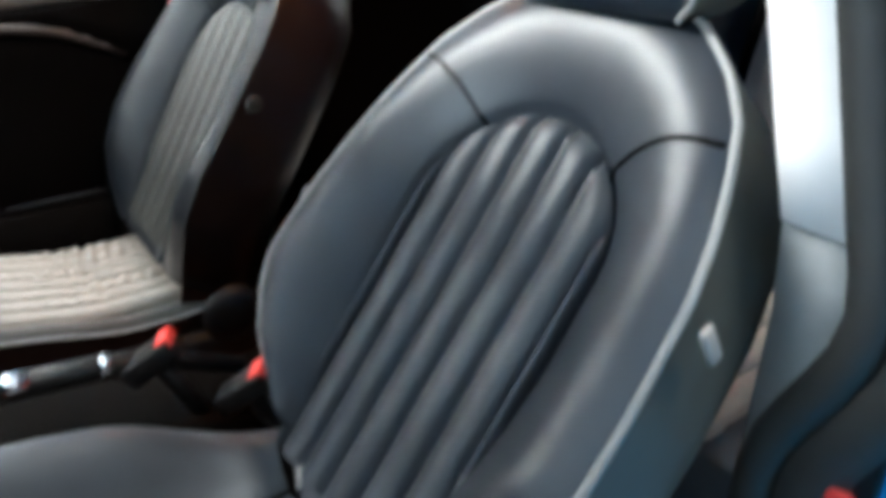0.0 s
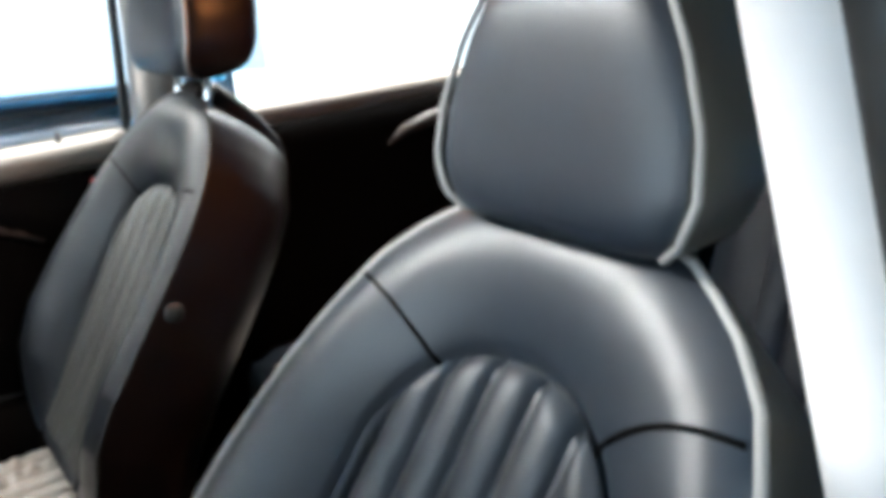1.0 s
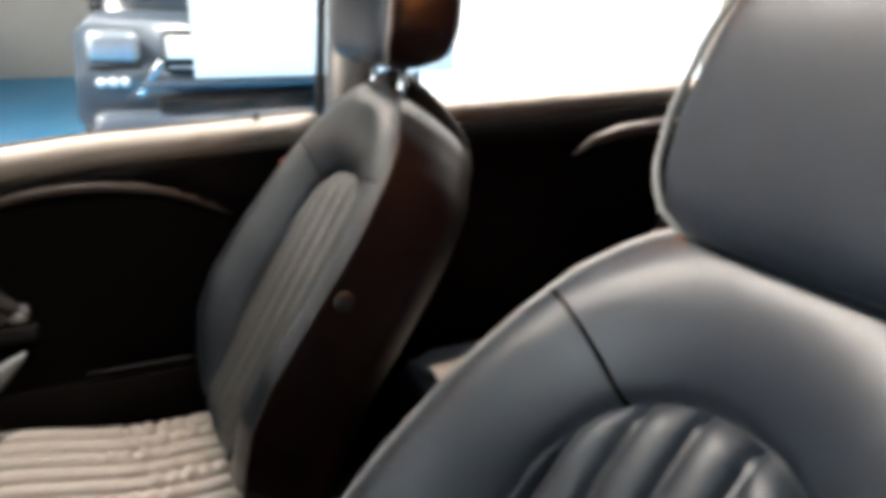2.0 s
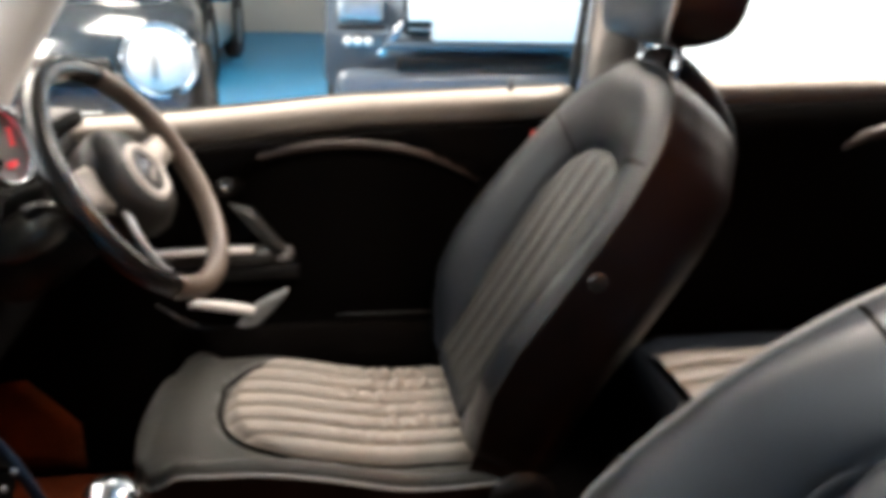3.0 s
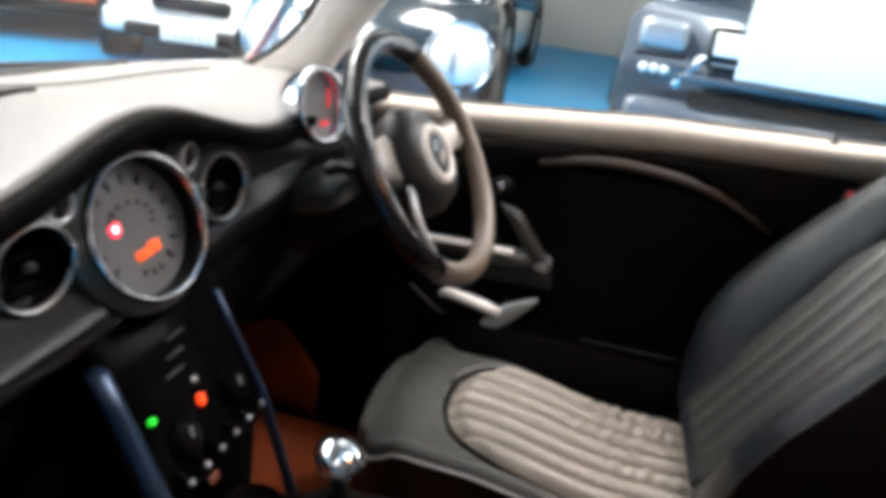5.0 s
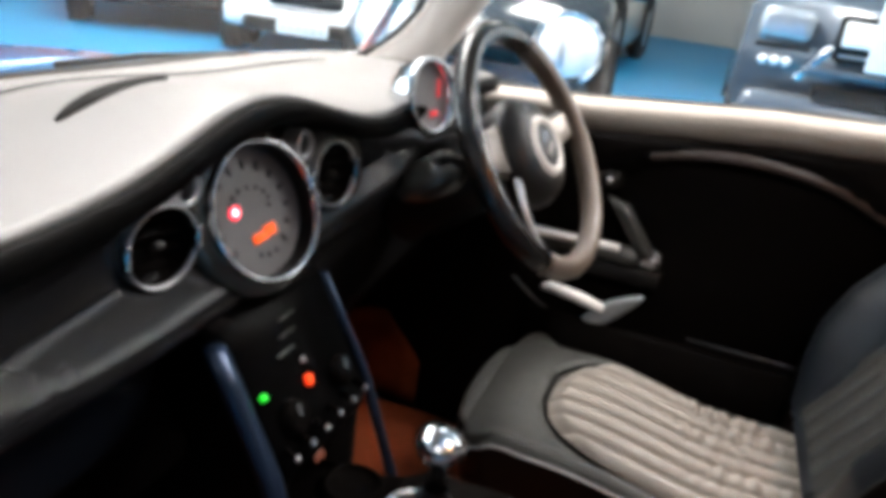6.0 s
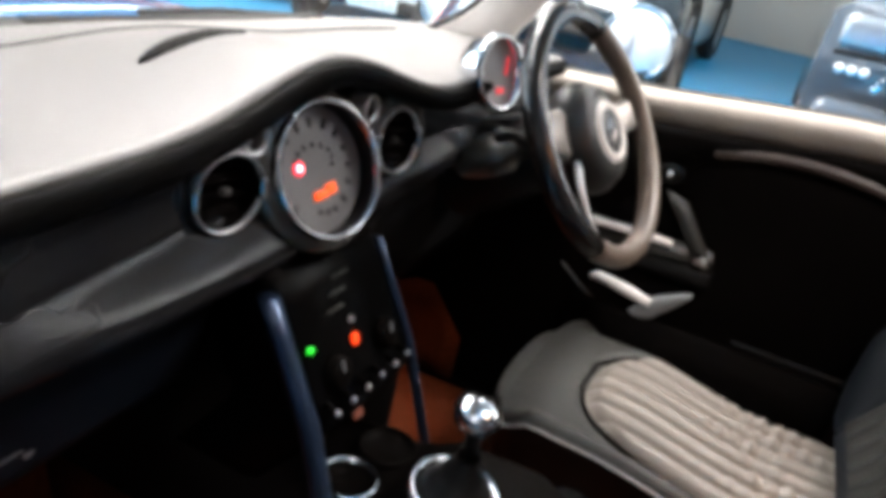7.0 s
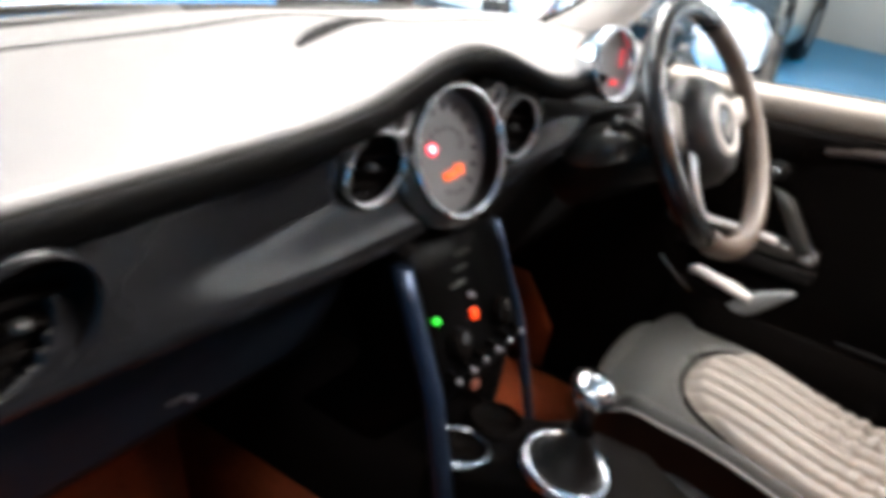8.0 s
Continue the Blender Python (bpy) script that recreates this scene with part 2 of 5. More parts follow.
# ---- seats ----
# the backrest is drawn on its own reclined plane: x across, w up along it, n out of its front
LEAN = {"angle": radians(37.5), "y": -0.165, "z": 0.888, "top": 0.105}
PIPE_HALF = [(-0.45, 0.05), (-0.42, 0.085), (-0.39, 0.135), (-0.36, 0.175), (-0.33, 0.205), (-0.30, 0.226), (-0.256, 0.241), (-0.19, 0.240), (-0.102, 0.231), (-0.052, 0.219), (-0.016, 0.205), (0.023, 0.185), (0.054, 0.155), (0.081, 0.117), (0.097, 0.08), (0.105, 0.04)]
CREST = [(-0.45, 0.0), (-0.40, 0.030), (-0.34, 0.056), (-0.27, 0.064), (-0.18, 0.058), (-0.08, 0.048), (0.0, 0.041), (0.06, 0.037), (0.11, 0.035)]


def lean(x, w, n):
    c, si = math.cos(LEAN["angle"]), math.sin(LEAN["angle"])
    return (x, LEAN["y"] - si * w + c * n, LEAN["z"] + c * w + si * n)


def arch(w):
    """Half width of the fluted insert."""
    if w > -0.125:
        return 0.125 * math.sqrt(max(0.0, 1 - ((w + 0.125) / 0.125) ** 2))
    return 0.125 - 0.02 * smooth01((-0.2 - w) / 0.2)


def reach(x, w):
    """How far the padding runs from the middle of the arch to the piping, along the way through (x, w)."""
    r = math.hypot(x, w + 0.125)
    dx, dw = abs(x) / r, (w + 0.125) / r
    lo, hi = 0.05, 0.40
    for _ in range(14):
        q = (lo + hi) / 2
        inside = -0.125 + dw * q < LEAN["top"] - 0.001 and dx * q < lerp(PIPE_HALF, -0.125 + dw * q)
        lo, hi = (q, hi) if inside else (lo, q)
    return lo


def front_n(x, w):
    half = lerp(PIPE_HALF, w)
    ax = abs(x)
    if w > -0.124:
        out = math.hypot(ax, w + 0.125) - 0.125
        room = max(0.02, reach(ax, w) - 0.125)
    else:
        out, room = ax - arch(w), max(0.02, half - arch(w))
    q = min(1.0, max(0.0, out / room))
    n = lerp(CREST, w) * math.sin(min(1.0, q / 0.80) * math.pi / 2) - 0.012 * max(0.0, (q - 0.55) / 0.45) ** 2.4
    return n - 0.010 * math.exp(-(((out + 0.002) / 0.0055) ** 2))


def make_seat(label, raised, worn, shell, thickness):
    s = thing("car_seat", label, "car seat", (0, 0, 0.22), "front seats")
    ws_ = span(-0.45, 0.03, 82) + span(0.036, LEAN["top"], 16)
    rows, backs = [], []
    for w in ws_:
        half = lerp(PIPE_HALF, w)
        xs = span(-half, half, 88)
        rows.append([lean(x, w, front_n(x, w)) for x in xs])
        e = front_n(half, w)
        deep = thickness + 0.5 * e
        bk = []
        for a in span(0, math.pi, 22):
            c, si = math.cos(a), math.sin(a)
            bulge = 0.020 * smooth01(math.sin(a) * 2.2) * smooth01((0.10 - w) / 0.08)
            bk.append(lean((half + bulge) * math.copysign(abs(c) ** (0.85 if worn else 0.5), c), w - 0.03 * si * si * smooth01((w + 0.02) / 0.12), e - deep * si ** 0.75))
        backs.append(bk)
    foot = 0 if worn else 9
    # the driver's backrest takes the shaded tone of the same leather
    front = part("backrest", loft(rows, closed=False), LEATHER_SHADED if worn else LEATHER, s, "anthracite leather backrest with raised side bolsters")
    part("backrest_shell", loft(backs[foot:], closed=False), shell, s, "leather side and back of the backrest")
    low = [Vector(p) for p in backs[foot]]
    mid = Vector(lean(0, -0.39, -0.03))
    part("backrest_heel", loft([[tuple(mid + (p - mid) * k + Vector((0, 0.03, -0.13)) * math.sqrt(1 - k * k)) for p in low] for k in (1.0, 0.96, 0.88, 0.75, 0.5, 0.2)], closed=False), LEATHER_SIDE, s, "black leather heel of the backrest")
    top_f, top_b = rows[-1], backs[-1]
    ring = [Vector(p) for p in top_f] + [Vector(p) for p in top_b[1:-1]]
    mid = sum(ring, Vector()) / len(ring)
    up = Vector(lean(0, 1, 0)) - Vector(lean(0, 0, 0))
    part("backrest_crown", loft([[tuple(mid + (p - mid) * k + up * 0.040 * math.sqrt(max(0.0, 1 - k * k))) for p in ring] for k in (1.0, 0.97, 0.9, 0.8, 0.65, 0.45, 0.25, 0.03)], caps=(False, True)), shell, s, "leather crown")
    for sgn in (-1, 1):
        seam = []
        for k in span(0, 1, 14):
            x, w = 0.082 + 0.106 * k, -0.034 + 0.044 * k + 0.010 * math.sin(math.pi * k)
            seam.append(lean(sgn * x, w, front_n(x, w) - 0.0004))
        part("seam", tube(seam, 0.0026, 6), DOOR_BLACK, front)
    # pale piping round the edge of the bolsters
    line = [lean(-lerp(PIPE_HALF, w), w, front_n(lerp(PIPE_HALF, w), w)) for w in ws_[::3]] + [lean(x, LEAN["top"] + 0.002, front_n(0.04, LEAN["top"])) for x in (-0.02, 0.02)] + [lean(lerp(PIPE_HALF, w), w, front_n(lerp(PIPE_HALF, w), w)) for w in ws_[::-3]]
    part("piping", tube(line, 0.0040 if not worn else 0.0030, 8), LEATHER_DIM if worn else PIPING, s, "dark piping" if worn else "pale grey piping")
    # fluted insert: five full flutes and two slivers
    pitch = 0.045
    for i in range(-3, 4):
        x0, x1 = max(-0.1245, (i - 0.5) * pitch), min(0.1245, (i + 0.5) * pitch)
        cols = []
        for c in span(-1, 1, 9):
            x = (x0 + x1) / 2 + c * (x1 - x0) / 2
            k = min(0.9995, abs(x) / 0.125)
            top = -0.125 + 0.125 * math.sqrt(1 - k * k) - 0.002
            cols.append([lean(x, w, (-0.0015 if worn else -0.005) + (0.0045 if worn else 0.0155) * max(0.0, 1 - c * c) ** 0.5 * (0.35 + 0.65 * smooth01((top - w + 0.004) / 0.02))) for w in span(-0.43, top, 40)])
        part("flute", loft(cols, closed=False), LEATHER_DIM if worn else LEATHER, front)
    # cushion
    def half_c(y):
        return lerp([(0.0, 0.225), (0.15, 0.248), (0.34, 0.252), (0.42, 0.247), (0.47, 0.232), (0.50, 0.195), (0.515, 0.14)], y)

    def top_z(x, y):
        half = half_c(y)
        u = abs(x) / half
        z = 0.455 + 0.036 * smooth01((y - 0.14) / 0.24) - 0.9 * max(0.0, y - 0.45) ** 1.5
        # driver's far bolster is sunk so that it looks dark; shade put into shape
        side = (-0.085 if worn else 0.100) if x > 0 else (0.024 if worn else 0.072)
        z += side * smooth01((u - 0.56) / 0.34) * smooth01((0.5 - y) / (0.05 if worn and x < 0 else 0.12)) * (0.35 + 0.65 * smooth01((y - 0.06) / 0.2)) - (0.016 if worn and x < 0 else 0.05) * max(0.0, (u - 0.88) / 0.12) ** 2
        w = cush_half(y)
        if abs(x) < w:
            z -= 0.008
        z -= 0.016 * math.exp(-(((abs(x) - w) / 0.007) ** 2)) if y < 0.425 else 0
        return z

    def cush_half(y):
        if y > 0.3:
            return 0.138 * math.sqrt(max(0.0, 1 - ((y - 0.3) / 0.122) ** 2)) ** 0.8
        return 0.138

    def narrow(x):
        """The driver's cushion has a slim bolster beside the tunnel."""
        return x if not worn or x > -0.15 else -0.15 + (x + 0.15) * 0.48

    loops = []
    for y in span(-0.03, 0.44, 50) + span(0.45, 0.515, 10):
        half = half_c(y)
        up = [(narrow(x), y, top_z(x, y)) for x in span(-half, half, 64)]
        e = up[0][2]
        low = 0.36 + 0.05 * smooth01((y - 0.4) / 0.12)
        dn = [(half * 1.01, y, e - (e - low) * k) for k in (0.35, 0.7)] + [(half * 0.93, y, low), (narrow(-half * 0.93), y, low)] + [(narrow(-half * 1.01), y, e - (e - low) * k) for k in (0.7, 0.35)]
        loops.append(up + dn)
    # cushion tones hold the light that falls on each seat
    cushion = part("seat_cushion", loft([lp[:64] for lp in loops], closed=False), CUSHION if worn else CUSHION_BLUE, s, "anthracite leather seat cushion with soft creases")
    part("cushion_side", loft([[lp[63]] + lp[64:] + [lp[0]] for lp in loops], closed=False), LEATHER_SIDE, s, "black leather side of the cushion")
    fr = [Vector(p) for p in loops[-1]]
    mid = sum(fr, Vector()) / len(fr)
    part("cushion_nose", loft([[tuple(mid + (p - mid) * k + Vector((0, 0.028, 0)) * math.sqrt(1 - k * k)) for p in fr] for k in (1.0, 0.95, 0.85, 0.7, 0.4, 0.03)], caps=(False, True)), CUSHION if worn else CUSHION_BLUE, s)
    part("piping", tube([(narrow(-half_c(y) * 1.004), y, top_z(-half_c(y) if worn else half_c(y), y) - (0.0 if worn else 0.012)) for y in span(0.0, 0.5, 26)] + [(x, 0.538 - 0.8 * x * x, 0.440) for x in span(-0.12, 0.12, 9)] + [(half_c(y) * 1.004, y, top_z(half_c(y), y) - 0.012) for y in span(0.5, 0.0, 26)], 0.0026 if worn else 0.0035, 8), PIPING, s, "pale grey piping")
    def crease(y, i):
        """Puckered leather across the rear half of the flutes."""
        depth = (0.001, 0.0022, 0.0038, 0.0018, 0.0032, 0.0042, 0.0048)[i]
        mid = 0.155 + 0.035 * math.sin(2.1 * i)
        return depth * (math.sin(y * 265 + 1.7 * i) + 0.5 * math.sin(y * 131 + 2.9 * i)) * math.exp(-(((y - mid) / 0.065) ** 2))

    n = 7
    for i in range(n):
        x0, x1 = -0.136 + 0.272 * i / n, -0.136 + 0.272 * (i + 1) / n
        cols = []
        for c in span(-1, 1, 7):
            x = (x0 + x1) / 2 + c * (x1 - x0) / 2
            k = min(0.999, abs(x) / 0.1385)
            yt = 0.3 + 0.118 * (1 - k ** 2.5) ** 0.5
            cols.append([(x, y, 0.446 + 0.036 * smooth01((y - 0.14) / 0.24) + (0.0205 if worn else 0.0165) * (1 - c * c) ** 0.5 * smooth01((yt - y + 0.004) / 0.03) + (crease(y, i) if worn else 0) * (1 - c * c)) for y in span(0.0, yt, 90)])
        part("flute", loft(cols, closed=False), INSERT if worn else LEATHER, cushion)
    # dark stitched seam round the insert
    ys = span(0.02, 0.41, 30)
    ring_pts = [(-0.0015 - cush_half(y), y, top_z(cush_half(y) + 0.012, y) - 0.002) for y in ys] + [(x, 0.4215, top_z(0.0, 0.43) + 0.003) for x in (-0.04, 0.0, 0.04)] + [(cush_half(y) + 0.0015, y, top_z(-cush_half(y) - 0.012, y) - 0.002) for y in ys[::-1]]
    part("insert_seam", tube(ring_pts, 0.0032, 8), DOOR_BLACK, cushion, "dark stitched seam")
    # base and side trim
    part("seat_base", box(at(0, 0.2, 0.315), 0.44, 0.44, 0.15, 0.03), PLASTIC_BLACK, s)
    for sgn in (-1, 1):
        part("side_trim", box(at(-0.195 if worn and sgn < 0 else sgn * 0.235, 0.17, 0.375, 4), 0.05, 0.46, 0.10, 0.022, 3), PLASTIC_BLACK, s)
        part("recliner_cover", lathe([(0, 0.018), (0.03, 0.018), (0.045, 0.01), (0.048, 0)], at(sgn * 0.245, 0.0, 0.46, 0, sgn * 90), 20), PLASTIC_BLACK, s)
        part("rail", box(at(sgn * 0.19, 0.2, 0.2325), 0.04, 0.5, 0.025, 0.004), SILVER, s)
    for sgn in (-1, 1):
        if not worn:
            if sgn < 0:
                # long pale block holds the glint on the release
                part("release_badge", box(at(-0.262, -0.056, 0.820, -30), 0.006, 0.012, 0.036, 0.0028), TRIM_PALE, s, "small release lever, painted pale for its glint")
            continue
        part("release_badge", lathe([(0, 0.005), (0.009, 0.005), (0.012, 0.003), (0.013, 0)], at(sgn * 0.258, -0.069, 0.787, 0, sgn * 90), 16), BAR_GREY, s, "small worn grey release button")
    # head restraint on two chrome posts
    lift, fwd, deep_r, wide = (raised, 0.012, 0.066, 1.0) if worn else (raised, 0.016, 0.057, 0.965)
    loops = []
    for k in span(0, 1, 22):
        z = 0.978 + lift + 0.20 * k
        hw = lerp([(0, 0.098), (0.1, 0.120), (0.25, 0.131), (0.45, 0.127), (0.7, 0.108), (0.9, 0.085), (1.0, 0.07)], k)
        rnd = min(1.0, math.sqrt(max(0.0, 1 - ((k - 0.5) / 0.5) ** 6)) * 0.99 + 0.01)
        yc, dp, hw = -0.240 + fwd - 0.03 * k, deep_r, hw * wide
        hw, dp = hw * (0.9 + 0.1 * rnd), dp * (0.3 + 0.7 * rnd)
        loops.append([(hw * math.copysign(abs(math.cos(a)) ** 0.38, math.cos(a)), yc + dp * math.copysign(abs(math.sin(a)) ** 0.5, math.sin(a)), z) for a in span(0, math.tau, 49)[:-1]])
    hr = part("head_restraint", loft([lp[5:20] for lp in loops], closed=False), LEATHER, s, "anthracite leather head restraint")
    part("head_restraint_shell", loft([lp[19:] + lp[:6] for lp in loops], closed=False), shell, hr, "dark side of the head restraint")
    for lp, z in ((loops[0], -0.004), (loops[-1], 0.012)):
        mid = sum((Vector(p) for p in lp), Vector()) / len(lp)
        part("head_restraint_cap", loft([[tuple(mid + (Vector(p) - mid) * k + Vector((0, 0, z)) * (1 - k * k)) for p in lp] for k in (1.0, 0.8, 0.5, 0.02)], caps=(False, True)), LEATHER_SIDE, hr)
    for sgn in (-1, 1):
        side = []
        for k in span(0.0, 1.0, 20):
            z = 0.978 + lift + 0.20 * k
            hw = lerp([(0, 0.098), (0.1, 0.120), (0.25, 0.131), (0.45, 0.127), (0.7, 0.108), (0.9, 0.085), (1.0, 0.07)], k)
            rnd = math.sqrt(max(0.0, 1 - ((k - 0.5) / 0.5) ** 6))
            side.append((sgn * wide * hw * (0.9 + 0.1 * rnd) * 0.975, -0.240 + fwd - 0.03 * k + deep_r * (0.3 + 0.7 * rnd) * 0.80, z))
        part("piping", tube(side, 0.0032, 8), PIPING, hr, "pale grey piping")
        part("post", tube([(sgn * 0.06, -0.235 + fwd, 0.94), (sgn * 0.06, -0.245 + fwd, 1.02 + lift)], 0.006, 10), CHROME, hr, "chrome post")
    return s


DRIVER_HALF = list(PIPE_HALF)
PIPE_HALF[:] = [(w if w < -0.05 else -0.05 + (w + 0.05) * 1.13, h) for w, h in DRIVER_HALF]
LEAN.update(top=0.125)
passenger = make_seat("anthracite leather front seat, fluted centre, pale piping, head restraint lowered", 0.0, False, SHELL_LIT, 0.165)
passenger.location = (-0.39, 0.0, 0.22)
LEAN.update(angle=radians(30.8), y=-0.165, z=0.889, top=0.138)
PIPE_HALF[:] = [(-0.47, 0.150), (-0.455, 0.180), (-0.43, 0.203), (-0.39, 0.222), (-0.34, 0.233)] + [(w if w < -0.125 else -0.125 + (w + 0.125) * 1.143, h) for w, h in DRIVER_HALF if w > -0.30]
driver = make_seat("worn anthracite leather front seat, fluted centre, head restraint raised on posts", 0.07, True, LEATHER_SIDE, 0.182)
driver.location = (0.39, 0.0, 0.23)


# ---- car shell ----
floor_pan = tagged(part("car_floor", box(at(0, 0.1, 0.205), 1.36, 2.4, 0.03), CARPET), "black carpeted car floor", "floor", kind="structure")
for sx in (-0.36, 0.36):
    fm = thing("floor_mat", "rust-brown carpet floor mat in the footwell", "floor mat", (sx, 0.75, 0.22), "floor mats")
    part("mat", box(at(sx, 0.66, 0.229), 0.48, 0.62, 0.016, 0.006), FLOOR_MAT, fm)
    part("mat_heel", box(at(sx, 1.0, 0.44, 66) if sx > 0 else at(sx + 0.05, 1.045, 0.40, 58), 0.48 if sx > 0 else 0.58, 0.46 if sx > 0 else 0.42, 0.016, 0.006), FLOOR_MAT, fm)
tagged(part("bulkhead", surf(lambda u, v: (u, 1.16 - 0.10 * v, 0.22 + 0.66 * v), span(-0.68, 0.68, 4), span(0, 1, 5)), CARPET, thick=0.03), "black carpeted bulkhead", "bulkhead", kind="structure")
tagged(part("transmission_tunnel", loft([[(-0.13, y, 0.22), (-0.10, y, 0.36), (0.10, y, 0.36), (0.13, y, 0.22)] for y in (-0.4, 0.4, 1.1)]), FLOOR_MAT), "rust-brown carpeted tunnel between the footwells", "tunnel", kind="structure")

# roof and its pillars
def roof_z(x, y):
    return 1.36 - 0.09 * (abs(x) / 0.6) ** 3 - 0.05 * max(0.0, (y - 0.3) / 0.4) ** 2


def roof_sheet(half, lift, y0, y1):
    """Roof sheet with an unseen opening, added to light the seats, cut through it."""
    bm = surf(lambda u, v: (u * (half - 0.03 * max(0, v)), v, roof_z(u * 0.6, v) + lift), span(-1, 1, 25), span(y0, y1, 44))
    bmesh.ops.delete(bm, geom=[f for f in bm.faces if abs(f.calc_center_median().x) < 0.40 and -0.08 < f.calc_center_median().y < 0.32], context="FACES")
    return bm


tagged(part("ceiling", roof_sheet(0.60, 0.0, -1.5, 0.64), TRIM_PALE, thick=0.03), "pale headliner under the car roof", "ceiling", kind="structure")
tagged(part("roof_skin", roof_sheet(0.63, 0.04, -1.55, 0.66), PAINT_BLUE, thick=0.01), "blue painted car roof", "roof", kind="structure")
# glass over the added roof opening; its shadow is off so light passes
roof_pane = tagged(part("added_roof_pane", surf(lambda u, v: (u, v, roof_z(u, v) + 0.056), span(-0.44, 0.44, 3), span(-0.11, 0.35, 3)), GLASS, smooth=False, thick=0.004), "unseen glass roof opening, added to light the front seats", "window", kind="structure")
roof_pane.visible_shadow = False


# unseen lamp added for the warm glow on the driver's seat shell
dome = thing("added_warm_lamp", "unseen warm lamp added in the pale headliner", "lamp", (0.0, -0.27, 1.335))
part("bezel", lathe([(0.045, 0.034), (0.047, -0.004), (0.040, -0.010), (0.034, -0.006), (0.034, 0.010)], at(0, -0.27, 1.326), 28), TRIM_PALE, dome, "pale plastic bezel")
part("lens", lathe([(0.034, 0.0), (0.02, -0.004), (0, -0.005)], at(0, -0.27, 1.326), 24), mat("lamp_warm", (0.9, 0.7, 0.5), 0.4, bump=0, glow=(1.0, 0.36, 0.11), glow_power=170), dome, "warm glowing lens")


def sill_z(y):
    return lerp([(-1.2, 0.985), (-0.45, 0.962), (-0.2, 0.945), (0.2, 0.925), (0.5, 0.893), (0.9, 0.87)], y)


for sgn, side in ((1, "right"), (-1, "left")):
    # windscreen pillar, flaring into the dashboard at its foot
    def prow(z, c):
        front = lerp([(0.86, 0.955), (0.90, 0.925), (0.92, 0.888), (0.94, 0.859), (0.97, 0.829), (1.0, 0.804), (1.09, 0.753), (1.33, 0.625)], z)
        back = lerp([(0.86, 0.79), (0.94, 0.748), (1.0, 0.706), (1.09, 0.640), (1.33, 0.50)], z)
        px = sgn * (0.655 - 0.24 * max(0.0, z - 0.98))
        a = c * math.tau
        return (px + 0.030 * math.cos(a) * sgn, (front + back) / 2 + (front - back) / 2 * math.copysign(abs(math.sin(a)) ** 0.8, math.sin(a)), z)
    if sgn > 0:
        tagged(part("pillar_front", loft([[prow(z, c / 20) for c in range(20)] for z in span(0.86, 1.33, 24)]), PILLAR_PALE), "pale grey windscreen pillar trim", "pillar", kind="structure")
    else:
        tagged(part("pillar_front_near", loft([[prow(z, c / 20) for c in range(20)] for z in span(0.86, 1.33, 24)]), PILLAR_PALE), "pale grey windscreen pillar trim", "pillar", kind="structure")

# far middle pillar: pale trim and black window channel
tagged(part("pillar_middle", loft([[(0.70 - 0.20 * (z - 0.93) + 0.02, -0.225, z), (0.655 - 0.20 * (z - 0.93), -0.238, z), (0.65 - 0.20 * (z - 0.93), -0.30, z), (0.70 - 0.20 * (z - 0.93) + 0.02, -0.325, z)] for z in (0.93, 1.05, 1.2, 1.33)]), TRIM_PALE), "pale grey middle pillar trim", "pillar", kind="structure")
tagged(part("window_channel", tube([(0.715 - 0.2 * (z - 0.93), -0.212, z) for z in (0.925, 1.05, 1.2, 1.33)], 0.009, 8), RUBBER), "black rubber window channel", "seal", kind="structure")

# near middle pillar: pale upper trim, grey lower trim, rubber door seal, blue jamb with striker
def near_x(z):
    return -0.615 + 0.29 * (max(z, 0.845) - 0.894)


def seal_x(z):
    return near_x(z) - 0.076 + 0.050 * smooth01((0.83 - z) / 0.16)


tagged(part("pillar_trim_upper", loft([[(near_x(z), -0.162, z), (near_x(z) - 0.008, -0.158, z), (near_x(z) - 0.060, -0.158, z), (near_x(z) - 0.066, -0.24, z), (near_x(z) + 0.004, -0.25, z)] for z in span(0.871, 1.33, 8)]), TRIM_WHITE), "pale grey upper pillar trim", "pillar", kind="structure")
tagged(part("pillar_trim_lower", loft([[(near_x(z), -0.164, z), (near_x(z) - 0.063, -0.160, z), (near_x(z) - 0.066, -0.24, z), (near_x(z) + 0.004, -0.25, z)] for z in span(0.26, 0.870, 10)]), TRIM_GREY), "mid grey lower pillar trim", "pillar", kind="structure")
seal_path = [(seal_x(z), -0.150, z) for z in span(0.30, 1.33, 34)]
tagged(part("door_seal", tube(seal_path, 0.018, 12), RUBBER), "dark rubber door seal", "seal", kind="structure")
tagged(part("door_seal_lip", loft([[(x - 0.010, -0.166, z), (x - 0.020, -0.140, z), (x - 0.048, -0.146, z), (x - 0.062, -0.152, z), (x - 0.062, -0.20, z), (x - 0.010, -0.20, z)] for x, y, z in seal_path]), RUBBER), "dark rubber lip of the door seal", "seal", kind="structure")
tagged(part("door_jamb", loft([[(x - 0.05, -0.168, z), (x - 0.06, -0.158, z), (x - 0.10, -0.165, z), (x - 0.115, -0.30, z), (x - 0.05, -0.30, z)] for x, y, z in seal_path]), PAINT_BLUE), "blue painted door jamb", "jamb", kind="structure")
striker = thing("door_striker", "black door striker with a red reflector on the jamb", "striker", (-0.715, -0.15, 0.70))
part("plate", box(at(-0.722, -0.158, 0.72), 0.03, 0.012, 0.07, 0.003), PLASTIC_BLACK, striker)
